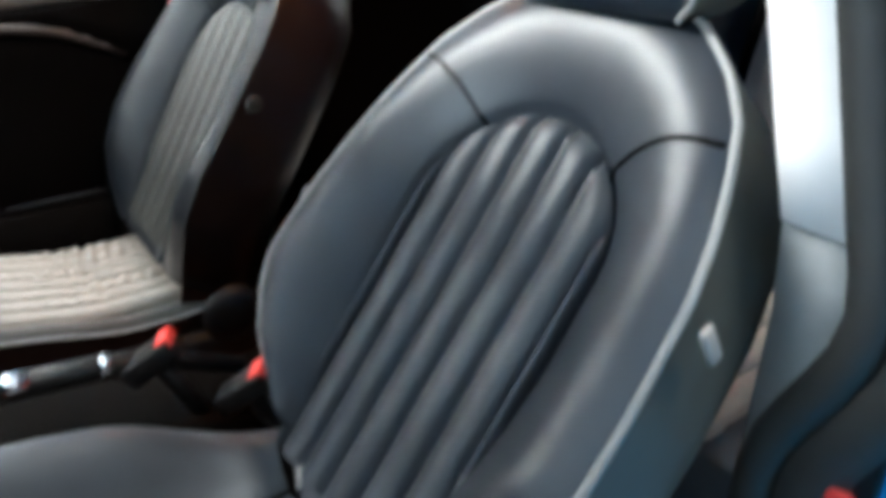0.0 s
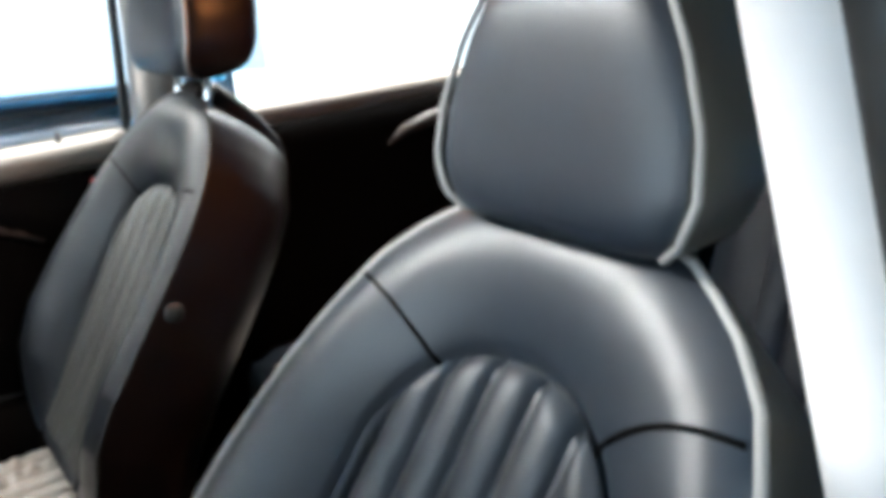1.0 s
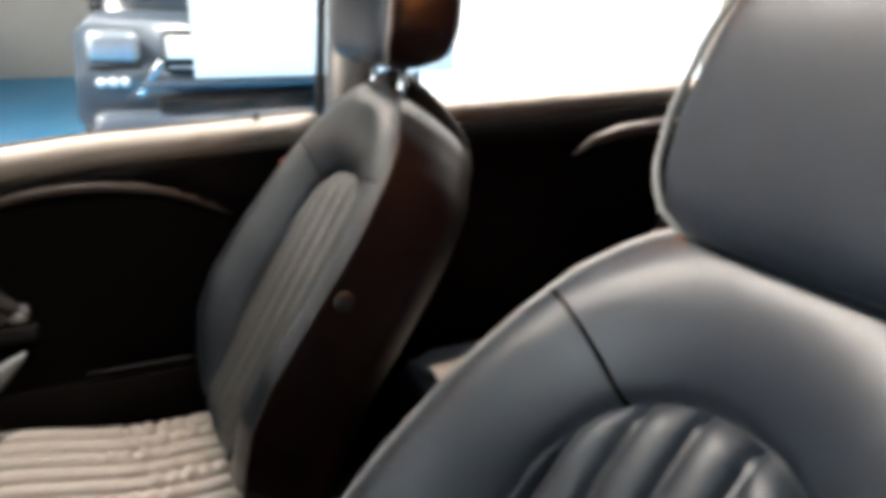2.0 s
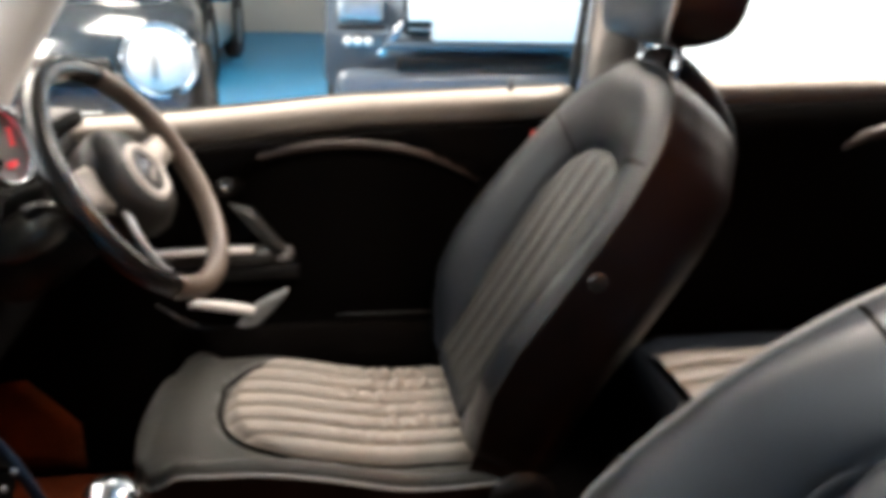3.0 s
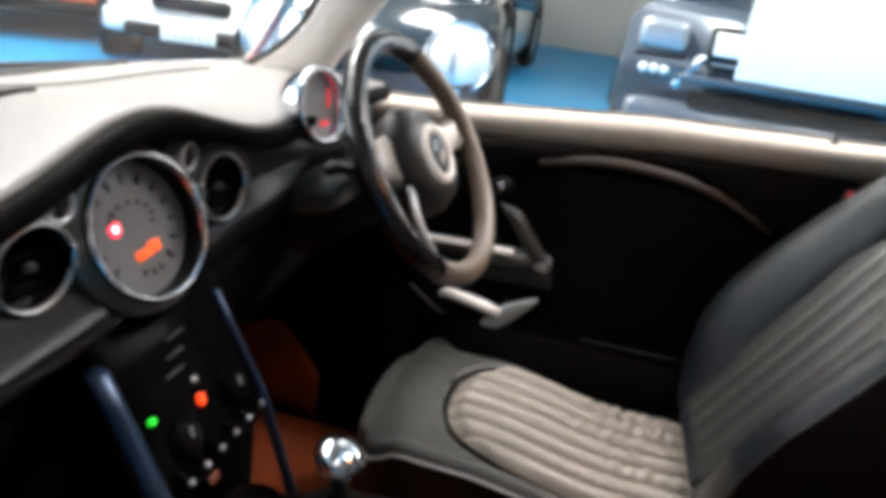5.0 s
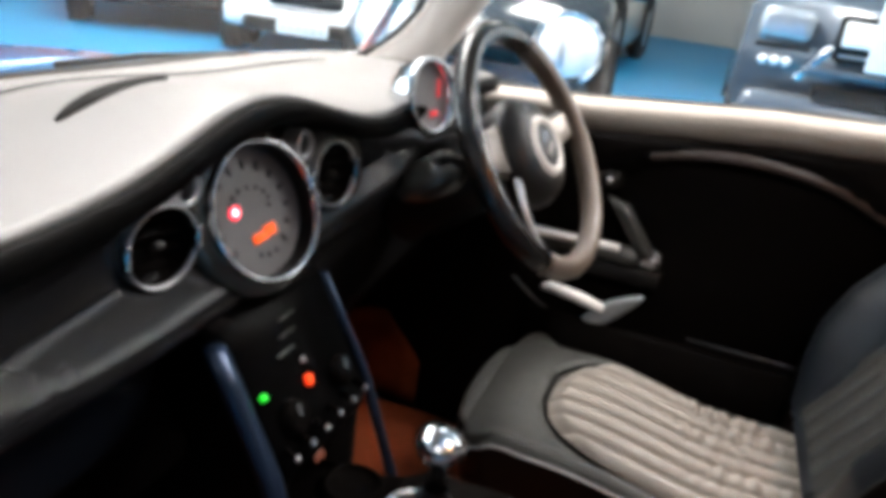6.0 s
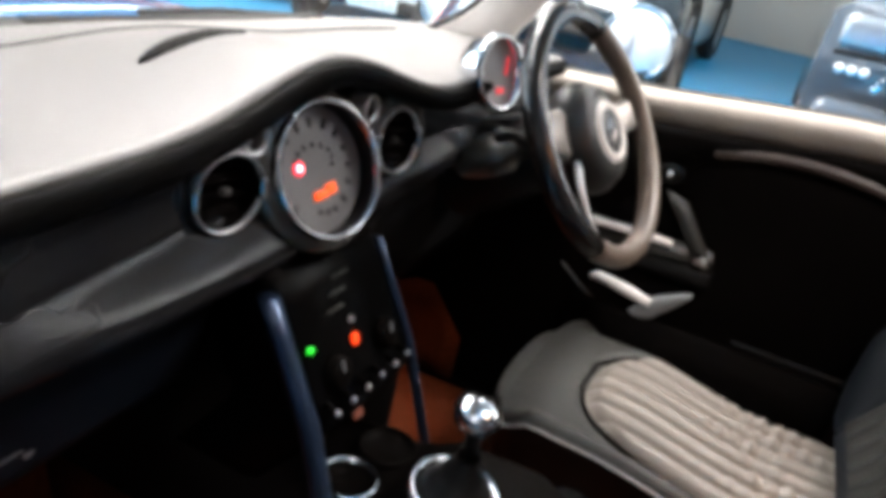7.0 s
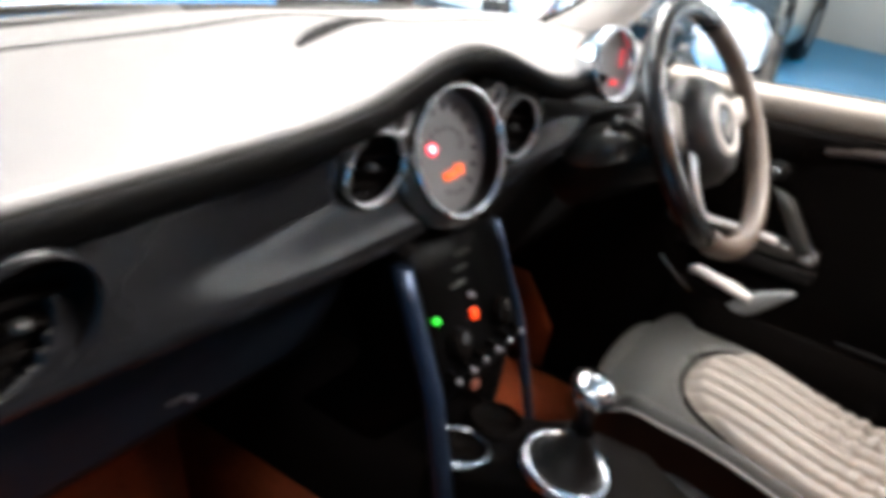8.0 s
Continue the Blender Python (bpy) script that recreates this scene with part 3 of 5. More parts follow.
part("reflector", box(at(-0.716, -0.150, 0.685), 0.02, 0.006, 0.02, 0.002), BUCKLE_RED, striker, "red reflector")
tagged(part("sill_panel", box(at(-0.66, 0.35, 0.30), 0.09, 1.1, 0.13, 0.02), PLASTIC_BLACK), "black door sill panel", "sill", kind="structure")
tagged(part("body_side_rear", box(at(-0.70, -0.95, 0.60), 0.06, 1.3, 0.72, 0.02), PAINT_BLUE), "blue rear body side", "body", kind="structure")

# far door
door = thing("door_1", "black door card with beige ledge, chrome pull bar and door pocket, shut", "car door", (0.68, 0.25, 0.25), kind="structure")


def card_x(y, z):
    x = 0.665 + 0.02 * smooth01((z - 0.80) / 0.1)
    d = ((y - 0.20) / 0.355) ** 2 + ((z - 0.62) / 0.241) ** 2
    return x + 0.028 * smooth01((1.0 - d) / 0.12)


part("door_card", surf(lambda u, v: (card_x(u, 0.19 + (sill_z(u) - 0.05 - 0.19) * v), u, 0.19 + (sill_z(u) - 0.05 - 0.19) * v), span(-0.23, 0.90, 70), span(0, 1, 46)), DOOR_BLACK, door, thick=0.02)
part("ledge", loft([[(0.672, y, sill_z(y) - 0.05), (0.664, y, sill_z(y) - 0.022), (0.668, y, sill_z(y) - 0.008), (0.68, y, sill_z(y)), (0.715, y, sill_z(y) + 0.004), (0.725, y, sill_z(y) - 0.01), (0.725, y, sill_z(y) - 0.05)] for y in span(-0.205, 0.80, 24)]), SILL, door, "beige padded window ledge")
part("outer_skin", surf(lambda u, v: (0.79 - 0.05 * v ** 3, u, 0.25 + (sill_z(u) - 0.27) * v), span(-0.21, 0.9, 12), span(0, 1, 8)), PAINT_BLUE, door, thick=0.01)
part("window_seal", tube([(0.730, y, sill_z(y) + 0.004) for y in span(-0.2, 0.8, 14)], 0.004, 8), RUBBER, door)
arch_line = [(0.662, y, 0.851 - 0.95 * (y - 0.215) ** 2 - 0.25 * max(0.0, 0.1 - y) ** 1.5) for y in span(0.475, -0.028, 40)]
part("arch_trim", tube(arch_line, [0.0055 + 0.0045 * math.sin(math.pi * i / 39) ** 0.7 for i in range(40)], 10), ARCH_BROWN, door, "brown-black moulding over the armrest hollow")
part("door_release", loft([[(0.668, 0.428 + 0.026 * math.cos(a), 0.776 + 0.022 * math.sin(a)) for a in span(0, math.tau, 17)[:-1]], [(0.650, 0.428 + 0.022 * math.cos(a), 0.776 + 0.018 * math.sin(a)) for a in span(0, math.tau, 17)[:-1]], [(0.645, 0.428 + 0.012 * math.cos(a), 0.776 + 0.010 * math.sin(a)) for a in span(0, math.tau, 17)[:-1]]]), PLASTIC_BLACK, door)
part("release_lever", tube([(0.646, 0.428, 0.776), (0.640, 0.424, 0.778)], 0.0075, 10), CHROME, door, "small chrome release")
part("strut", loft([[(0.652 - 0.004 * k + a, 0.405 - 0.075 * k + b, 0.745 - 0.095 * k + c) for a, b, c in ((0, 0.022, 0.006), (-0.014, 0.018, 0.004), (-0.014, -0.018, -0.004), (0, -0.022, -0.006))] for k in span(0, 1, 5)]), BAR_GREY, door)
part("pull_bar", tube([(0.655, 0.575, 0.642), (0.652, 0.56, 0.644), (0.65, 0.36, 0.650), (0.652, 0.345, 0.650)], [0.013, 0.019, 0.019, 0.014], 14), BAR_GREY, door, "dark grey pull bar")
part("bar_strip", tube([(0.638, 0.570, 0.657), (0.634, 0.55, 0.660), (0.632, 0.40, 0.665), (0.634, 0.385, 0.664)], 0.007, 8), TRIM_WHITE, door, "pale strip along the bar")
part("bar_cap", lathe([(0, 0.012), (0.014, 0.01), (0.018, 0), (0.016, -0.02), (0, -0.022)], at(0.65, 0.325, 0.650, 90), 14), SILVER, door)
part("bar_shadow_tray", box(at(0.662, 0.44, 0.613), 0.03, 0.27, 0.035, 0.008), PLASTIC_BLACK, door)
part("pocket", loft([[(0.668, y, 0.30), (0.60, y, 0.30), (0.595 - 0.01, y, 0.53), (0.605 - 0.01, y, 0.535), (0.668, y, 0.50)] for y in span(-0.12, 0.52, 8)]), DOOR_BLACK, door)
part("pocket_rim", tube([(0.602, 0.497, 0.572), (0.598, 0.485, 0.578), (0.592, 0.42, 0.571), (0.588, 0.385, 0.565)], [0.006, 0.009, 0.010, 0.008], 10), TRIM_WHITE, door, "pale pocket edge")
part("pocket_end", loft([[(0.598 + 0.008 * math.cos(a), lerp([(0, 0.425), (0.3, 0.405), (0.7, 0.36), (1, 0.326)], k) + wd * math.sin(a) * 0.8, lerp([(0, 0.506), (0.3, 0.530), (0.7, 0.575), (1, 0.600)], k) + wd * math.sin(a) * 0.5) for a in span(0, math.tau, 13)[:-1]] for k, wd in ((0, 0.003), (0.15, 0.012), (0.4, 0.019), (0.65, 0.018), (0.88, 0.010), (1.0, 0.003))]), TRIM_GREY, door, "grey leaf-shaped end of the pocket")
part("pocket_loop", tube([(0.602, 0.555, 0.577), (0.600, 0.52, 0.552), (0.598, 0.48, 0.530), (0.597, 0.44, 0.512), (0.598, 0.415, 0.505)], 0.003, 8), BAR_GREY, door, "thin dark lower loop of the pocket")
part("pocket_line", tube([(0.592, y, 0.548) for y in span(0.24, 0.02, 5)], 0.003, 6), PLASTIC_BLACK, door)
pin = thing("lock_pin", "black door lock pin standing in the beige ledge", "lock pin", (0.70, -0.09, sill_z(-0.09)))
part("pin", lathe([(0, 0.016), (0.004, 0.015), (0.005, 0), (0.008, -0.002), (0.008, -0.006)], at(0.700, -0.09, sill_z(-0.09) + 0.004), 12), PLASTIC_BLACK, pin)
# red block put in for the reflection of a red light
part("door_red_spot", box(at(0.660, -0.130, 0.868), 0.008, 0.018, 0.016, 0.003), BUCKLE_RED, door, "small red block, painted for a reflected red light")
win = tagged(part("window_1", surf(lambda u, v: (0.735 - 0.10 * v * 1.2, u - 0.0 * v, sill_z(u) + 0.005 + 0.34 * v), span(-0.205, 0.78, 5), span(0, 1, 3)), GLASS, smooth=False, thick=0.004), "clear side window glass", "window", kind="structure")
win.visible_shadow = False

near_door = thing("door_2", "near door standing wide open, black card and blue skin", "car door", (-0.72, 0.86, 0.25), kind="structure")
swing = Matrix.Translation((-0.74, 0.90, 0)) @ pose(0, 0, 0, 0, 0, -64)
for label, dx, material, name in (("black door card", 0.05, DOOR_BLACK, "door_card"), ("blue outer skin", -0.05, PAINT_BLUE, "outer_skin")):
    part(name, surf(lambda u, v: swing @ Vector((dx + 0.02 * math.sin(math.pi * v), -1.08 * u, 0.25 + 0.68 * v)), span(0, 1, 12), span(0, 1, 8)), material, near_door, label, thick=0.02)
part("ledge", box(swing @ at(0, -0.54, 0.925), 0.14, 1.08, 0.03, 0.01), SILL, near_door, "beige window ledge")
part("edge", box(swing @ at(0, -1.085, 0.59), 0.10, 0.02, 0.68, 0.008), PAINT_BLUE, near_door)
near_pane = part("pane", box(swing @ at(0, -0.56, 1.10), 0.004, 0.98, 0.32), GLASS, near_door, smooth=False)
near_pane.visible_shadow = False

# rear side: panel, ledge, quarter window, rear pillar
rear = thing("rear_side_panel", "black rear side panel with armrest recess under a beige ledge", "side panel", (0.66, -0.7, 0.25), kind="structure")
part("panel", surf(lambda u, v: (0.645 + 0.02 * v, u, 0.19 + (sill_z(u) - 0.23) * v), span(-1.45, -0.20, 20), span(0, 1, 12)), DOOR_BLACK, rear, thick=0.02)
part("ledge", loft([[(0.664, y, sill_z(y) - 0.045), (0.660, y, sill_z(y) - 0.015), (0.675, y, sill_z(y)), (0.735, y, sill_z(y) + 0.004), (0.735, y, sill_z(y) - 0.045)] for y in span(-1.35, -0.23, 16)]), SILL, rear, "beige padded ledge")
part("armrest", tube([(0.63, -0.74, 0.845), (0.622, -0.78, 0.872), (0.618, -0.85, 0.890), (0.618, -0.95, 0.897), (0.62, -1.2, 0.897)], [0.004, 0.012, 0.016, 0.017, 0.017], 10), ARCH_BROWN, rear, "brown-black armrest roll")
qwin = tagged(part("window_2", surf(lambda u, v: (0.735 - 0.11 * v, u, sill_z(u) + 0.004 + 0.32 * v), span(-1.2, -0.33, 5), span(0, 1, 3)), GLASS, smooth=False, thick=0.004), "clear rear side window glass", "window", kind="structure")
qwin.visible_shadow = False
tagged(part("pillar_rear", loft([[(0.74 - 0.2 * (z - 0.98), -1.16 - 0.02 * k, z), (0.63 - 0.12 * (z - 0.98), -1.14 - 0.06 * k, z), (0.55, -1.42 - 0.06 * k, z), (0.74, -1.5, z)] for k, z in ((0, 0.30), (0, 0.7), (0, 1.0), (0.4, 1.1), (1, 1.2), (2, 1.33))]), TRIM_PALE), "pale grey rear pillar trim", "pillar", kind="structure")
anchor = thing("belt_anchor", "pale rear seat belt anchor on the side panel", "belt anchor", (0.63, -1.02, 0.69))
part("anchor_cap", lathe([(0, 0.012), (0.012, 0.012), (0.02, 0.006), (0.021, 0)], at(0.643, -1.02, 0.69, 0, -90), 14), TRIM_PALE, anchor)
part("webbing", surf(lambda u, v: (0.632 + 0.01 * v, -1.03 - 0.01 * v + u * 0.022, 0.70 + 0.10 * v), (-1, 1), span(0, 1, 4)), RUBBER, anchor, thick=0.002)
tagged(part("wall_rear", surf(lambda u, v: (u, -1.5 + 0.05 * v, 0.22 + 0.66 * v), span(-0.68, 0.68, 4), span(0, 1, 3)), CARPET, thick=0.03), "black luggage wall behind the rear seats", "panel", kind="structure")

# rear bench, one cushion and backrest on each side
for sx in (0.33, -0.33):
    rs = thing("rear_seat", "anthracite leather rear seat with fluted centre", "rear seat", (sx, -0.65, 0.22), "rear seats")
    part("cushion", loft([[(sx + x, y, z - (0.015 if y > -0.36 else 0)) for x, z in ((-0.27, 0.24), (-0.27, 0.44), (-0.24, 0.485), (-0.15, 0.492), (0.15, 0.492), (0.24, 0.485), (0.27, 0.44), (0.27, 0.24))] for y in (-0.33, -0.35, -0.38, -0.6, -0.88)]), LEATHER, rs)
    part("backrest", loft([[(sx + x, -0.90 - 0.28 * (z - 0.45) + d, z) for x, d in ((-0.28, -0.12), (-0.28, 0), (-0.2, 0.035), (0.2, 0.035), (0.28, 0), (0.28, -0.12))] for z in (0.42, 0.6, 0.8, 0.92, 0.97)]), LEATHER, rs)
    for i in range(6):
        xa = sx - 0.165 + 0.055 * (i + 0.5)
        # pale insert tone holds the side window's light on the rear flutes
        part("flute", loft([[(xa + 0.027 * math.cos(a), y, 0.487 + 0.016 * math.sin(a) * (0.4 if y > -0.35 else 1)) for a in span(0, math.pi, 8)] for y in span(-0.34, -0.86, 10)], closed=False), INSERT, rs)
        part("flute", loft([[(xa + 0.027 * math.cos(a), -0.868 - 0.28 * (z - 0.45) + 0.016 * math.sin(a), z) for a in span(0, math.pi, 8)] for z in span(0.5, 0.93, 8)], closed=False), LEATHER, rs)

# ---- dashboard ----
def lip_z(x):
    return 0.909 + 0.044 * math.exp(-((x / 0.145) ** 2)) - 0.012 * math.exp(-(((x - 0.26) / 0.1) ** 2))


def lip_y(x):
    return 0.688 - 0.02 * (abs(x) / 0.6) ** 2 + 0.012 * math.exp(-((x / 0.2) ** 2))


def base_y(x):
    return 1.057 - 0.138 * (abs(x) / 0.66) ** 2.7


dash = thing("dashboard", "dashboard with glare-toned padded top, dark anthracite fascia and brow", "dashboard", (0, 0.85, 0.75))


def pad(x, v):
    z0, y0 = lip_z(x), lip_y(x)
    y1 = base_y(x)
    return (x, y0 + (y1 - y0) * v, z0 + 0.004 + (0.905 - z0) * smooth01(v * 0.9) + 0.004 * math.sin(math.pi * min(1, v * 1.15)))


part("top_pad", surf(pad, span(-0.66, 0.66, 80), span(0, 1, 24)), DASH_TOP, dash, "padded dashboard top, glare put into its grey", thick=0.006)
part("pad_seam", tube([Vector(pad(x, 0.74)) + Vector((0, 0, 0.0005)) for x in span(-0.62, 0.5, 40)], 0.0028, 6), RUBBER, dash)
slot = []
for k in span(-0.98, 0.98, 18):
    x, w = -0.052 + 0.080 * k, 0.0125 * (1 - k * k) ** 0.6
    y = 0.842 - 0.012 * k * k + 0.006 * k
    v = (y - lip_y(x)) / (base_y(x) - lip_y(x))
    slot.append([(x, y + w * math.cos(a), pad(x, v)[2] + 0.0015 + 0.0025 * math.sin(a)) for a in span(0, math.tau, 11)[:-1]])
part("defrost_slot", loft(slot), DOOR_BLACK, dash, "black defroster slot")
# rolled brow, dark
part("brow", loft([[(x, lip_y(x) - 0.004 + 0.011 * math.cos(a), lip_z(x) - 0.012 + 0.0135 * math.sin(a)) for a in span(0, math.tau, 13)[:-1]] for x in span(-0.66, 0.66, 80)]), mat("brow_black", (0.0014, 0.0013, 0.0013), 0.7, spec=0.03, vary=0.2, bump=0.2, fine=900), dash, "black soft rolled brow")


def low_z(x):
    return lerp([(-0.66, 0.790), (-0.51, 0.781), (-0.36, 0.763), (-0.19, 0.744), (-0.095, 0.735), (0.0, 0.732), (0.12, 0.745), (0.3, 0.78), (0.66, 0.79)], x)


def fascia(x, v):
    """Padded wing from the brow (v 0) to the lower edge (v 1)."""
    z = lip_z(x) - 0.018 - (lip_z(x) - 0.018 - low_z(x)) * v
    centre = (1 - smooth01((abs(x) - 0.10) / 0.42)) * (1 - smooth01((v - 0.5) / 0.35))
    roll = 0.034 - 0.036 * math.sin(math.pi / 2 * min(1.0, v / 0.90)) + 0.050 * max(0.0, (v - 0.80) / 0.20) ** 2
    flat = 0.042 + 0.010 * (1 - smooth01(v / 0.2))
    return (x, lip_y(x) + flat * centre + roll * (1 - centre), z)


wing = surf(fascia, span(-0.66, 0.66, 220), span(0, 1, 44))
openings = ((-0.53, 0.851, 0.041), (-0.006, 0.844, 0.082), (-0.1393, 0.8455, 0.037), (0.1555, 0.8435, 0.037))
bmesh.ops.delete(wing, geom=[f for f in wing.faces if any(math.hypot(f.calc_center_median().x - ox, f.calc_center_median().z - oz) < r for ox, oz, r in openings)], context="FACES")
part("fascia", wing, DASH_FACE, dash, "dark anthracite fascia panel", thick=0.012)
part("fascia_lower_edge", tube([Vector(fascia(x, 1)) + Vector((0, 0.004, -0.002)) for x in span(-0.66, 0.30, 60)], 0.006, 8), DOOR_BLACK, dash)
part("dash_core", box(at(0, 0.92, 0.72), 1.32, 0.26, 0.26), PLASTIC_BLACK, dash)
glove = part("glovebox", loft([[(x, 0.735 + 0.05 * (0.78 - z) / 0.2 + 0.02 * (x + 0.4) ** 2, z) for x in span(-0.66, -0.12, 12)] for z in (0.785, 0.70, 0.66, 0.635, 0.622)], closed=False), GLOVE, dash, "black glovebox lid", thick=0.02)
part("glovebox_latch", box(at(-0.330, 0.752, 0.654, 10), 0.030, 0.012, 0.008, 0.003), SILVER, glove, "small silver latch")
part("glovebox_lock", lathe([(0.007, 0.0), (0.007, 0.008), (0.005, 0.010), (0.0, 0.010)], at(-0.312, 0.758, 0.646, 90), 16), SILVER, glove, "small round silver lock")
part("knee_panel", loft([[(x, 0.72 + 0.05 * (0.78 - z) / 0.2, z) for x in span(0.12, 0.66, 10)] for z in (0.80, 0.70, 0.6, 0.56)], closed=False), PLASTIC_BLACK, dash, thick=0.02)


def round_vent(x, y, z, r, yaw, label, pitch=0):
    v = thing("air_vent", label, "air vent", (x, y, z), "round air vents")
    m = at(x, y, z, 90 + pitch, 0, yaw)
    part("ring", lathe([(r * 1.03, -0.02), (r * 1.04, 0.0), (r * 1.02, 0.004), (r * 0.98, 0.005), (r * 0.945, 0.001), (r * 0.94, -0.02)], m, 40), SILVER if r < 0.045 else DASH_FACE, v, "silver ring" if r < 0.045 else "dark ring")
    part("barrel", lathe([(r * 0.945, 0.0), (r * 0.90, -0.012), (0.0, -0.024)], m, 32), DOOR_BLACK, v)
    for k in (-0.5, -0.18, 0.18, 0.5):
        w = r * 0.78 * math.sqrt(1 - (k * 1.2) ** 2)
        part("vane", box(m @ at(0, k * r * 1.2, -0.014, 25), 2 * w, 0.0016, 0.009), DOOR_BLACK, v)
    part("knob", box(m @ at(0, 0, -0.004), 0.010, 0.006, 0.008, 0.002), BAR_GREY, v, "small grey tab")
    for sg in (-1, 1) if r < 0.045 else ():
        part("clip", box(m @ at(sg * r * 0.98, 0, 0.003), 0.006, 0.024, 0.008, 0.002), CHROME, v)
    return v


round_vent(-0.1393, 0.7075, 0.8455, 0.0380, -10, "round air vent with a silver ring beside the speedometer")
round_vent(0.1555, 0.699, 0.8435, 0.0398, -10, "round air vent with a silver ring beside the speedometer", -6)
round_vent(-0.513, 0.660, 0.849, 0.0455, 2, "large round air vent at the passenger end of the dashboard", 7)
part("vent_pod", lathe([(0.066, -0.05), (0.074, -0.025), (0.068, -0.008), (0.054, 0.0), (0.043, -0.003)], at(0.163, 0.703, 0.840, 86, 0, -10), 36), GLOSS_DARK, dash, "glossy dark pod round the vent")

# speedometer
sp = thing("speedometer", "large round silver-grey speedometer with chrome bezel, lit red and orange", "speedometer", (0, 0.70, 0.843))
ms = at(-0.0054, 0.6905, 0.8438, 69, 0, -11) @ Matrix.Diagonal((0.783, 0.783, 1, 1))
part("housing", lathe([(0.113, -0.045), (0.112, -0.016), (0.106, -0.006), (0.092, -0.004)], ms, 48), GLOSS_DARK, sp, "dark outer ring")
part("bezel", lathe([(0.0935, -0.01), (0.0935, 0.004), (0.0915, 0.008), (0.0885, 0.007), (0.087, 0.002)], ms, 56), CHROME, sp, "chrome bezel")
part("dial_wall", lathe([(0.0875, 0.006), (0.0885, -0.020)], ms, 48), PLASTIC_BLACK, sp)
dial = part("dial", lathe([(0.0880, -0.019), (0.0, -0.019)], ms, 40), DIAL, sp, "silver-grey dial face")
for k in range(13):
    a = radians(225 - 270 * k / 12)
    part("mark", box(ms @ at(0.064 * math.cos(a), 0.064 * math.sin(a), -0.0178, 0, 0, math.degrees(a)), 0.013, 0.006, 0.001), INK, dial)
for k in range(9):
    a = radians(200 - 220 * k / 8)
    part("mark", box(ms @ at(0.034 * math.cos(a), 0.012 + 0.022 * math.sin(a), -0.0178, 0, 0, math.degrees(a)), 0.006, 0.005, 0.001), INK, dial)
# red disc drawn wide for the lamp's halo, pale core for its glare
part("warning_lamp", lathe([(0, 0.001), (0.009, 0.001), (0.010, 0)], ms @ at(-0.030, 0.006, -0.0185), 16), LAMP_RED, sp, "glowing red warning lamp drawn wide with its halo")
part("lamp_core", lathe([(0, 0.0025), (0.0045, 0.002), (0.005, 0.0005)], ms @ at(-0.030, 0.006, -0.0185), 12), LAMP_CORE, sp, "pale glowing core painted for the lamp's glare")
display = part("display", box(ms @ at(0.003, -0.034, -0.0178, 0, 0, 8), 0.026, 0.012, 0.002, 0.0006), DISPLAY, sp, "glowing orange display")
part("display_bar", box(ms @ at(0.022, -0.028, -0.0178, 0, 0, 8), 0.020, 0.015, 0.002, 0.0006), DISPLAY, display)
for k in (-1, 0, 1):
    part("mark", box(ms @ at(0.012 + 0.014 * k, -0.060 + 0.003 * k * k, -0.0178, 0, 0, 12 * k), 0.005, 0.007, 0.001), INK, dial)
for sg in (-1, 1):
    sgn_m = at(0.101 * sg, 0.712, 0.888, 90 - 4)
    kn = thing("dash_knob", "small round grey knob between vent and speedometer", "knob", (0.101 * sg, 0.712, 0.888), "small round dashboard knobs")
    part("rim", lathe([(0.018, -0.02), (0.018, 0.002), (0.015, 0.005), (0.012, 0.002)], sgn_m, 24), SILVER, kn)
    part("cap", lathe([(0.0125, 0.0), (0.008, 0.003), (0, 0.003)], sgn_m, 20), PLASTIC_BLACK, kn)
part("sensor", lathe([(0.005, -0.01), (0.005, 0.002), (0, 0.003)], at(-0.128, 0.70, 0.897, 90), 12), SILVER, dash)

# tachometer on the steering column
ta = thing("tachometer", "round chrome tachometer pod on the steering column, needle lit red", "tachometer", (0.358, 0.668, 0.915))
mt = at(0.3627, 0.667, 0.9155, 90 - 13, 0, -14)
part("pod", lathe([(0, -0.055), (0.03, -0.05), (0.046, -0.03), (0.054, 0.0), (0.054, 0.008), (0.050, 0.012), (0.046, 0.008), (0.045, -0.006)], mt, 36), CHROME, ta, "chrome pod")
part("face", lathe([(0.046, -0.004), (0, -0.004)], mt, 32), TACH_FACE, ta, "silver-grey dial face")
part("needle", box(mt @ at(0.028, 0.008, -0.002, 0, 0, 78), 0.026, 0.007, 0.0015), NEEDLE, ta, "red lit scale")
part("needle_low", box(mt @ at(0.012, -0.026, -0.002, 0, 0, 0), 0.020, 0.009, 0.0015), NEEDLE, ta, "red lit display")

# steering column and wheel
col = thing("steering_column", "grey-black steering column cowl behind the wheel", "steering column", (0.345, 0.63, 0.86))
axis = Matrix.Translation((0.378, 0.508, 0.868)) @ Euler((radians(90 - 32), 0, radians(-8))).to_matrix().to_4x4()
part("cowl", lathe([(0.03, -0.03), (0.055, -0.05), (0.062, -0.12), (0.07, -0.2), (0.07, -0.24)], axis @ at(0.005, 0, 0), 24), PLASTIC_BLACK, col)
part("cowl_side", lathe([(0, 0.052), (0.024, 0.047), (0.042, 0.030), (0.048, 0.0), (0.040, -0.035), (0.02, -0.055), (0, -0.06)], axis @ at(-0.050, 0.012, -0.14) @ Matrix.Diagonal((1.0, 0.72, 1.15, 1)), 28), GLOSS_DARK, col, "glossy dark grey cowl side")
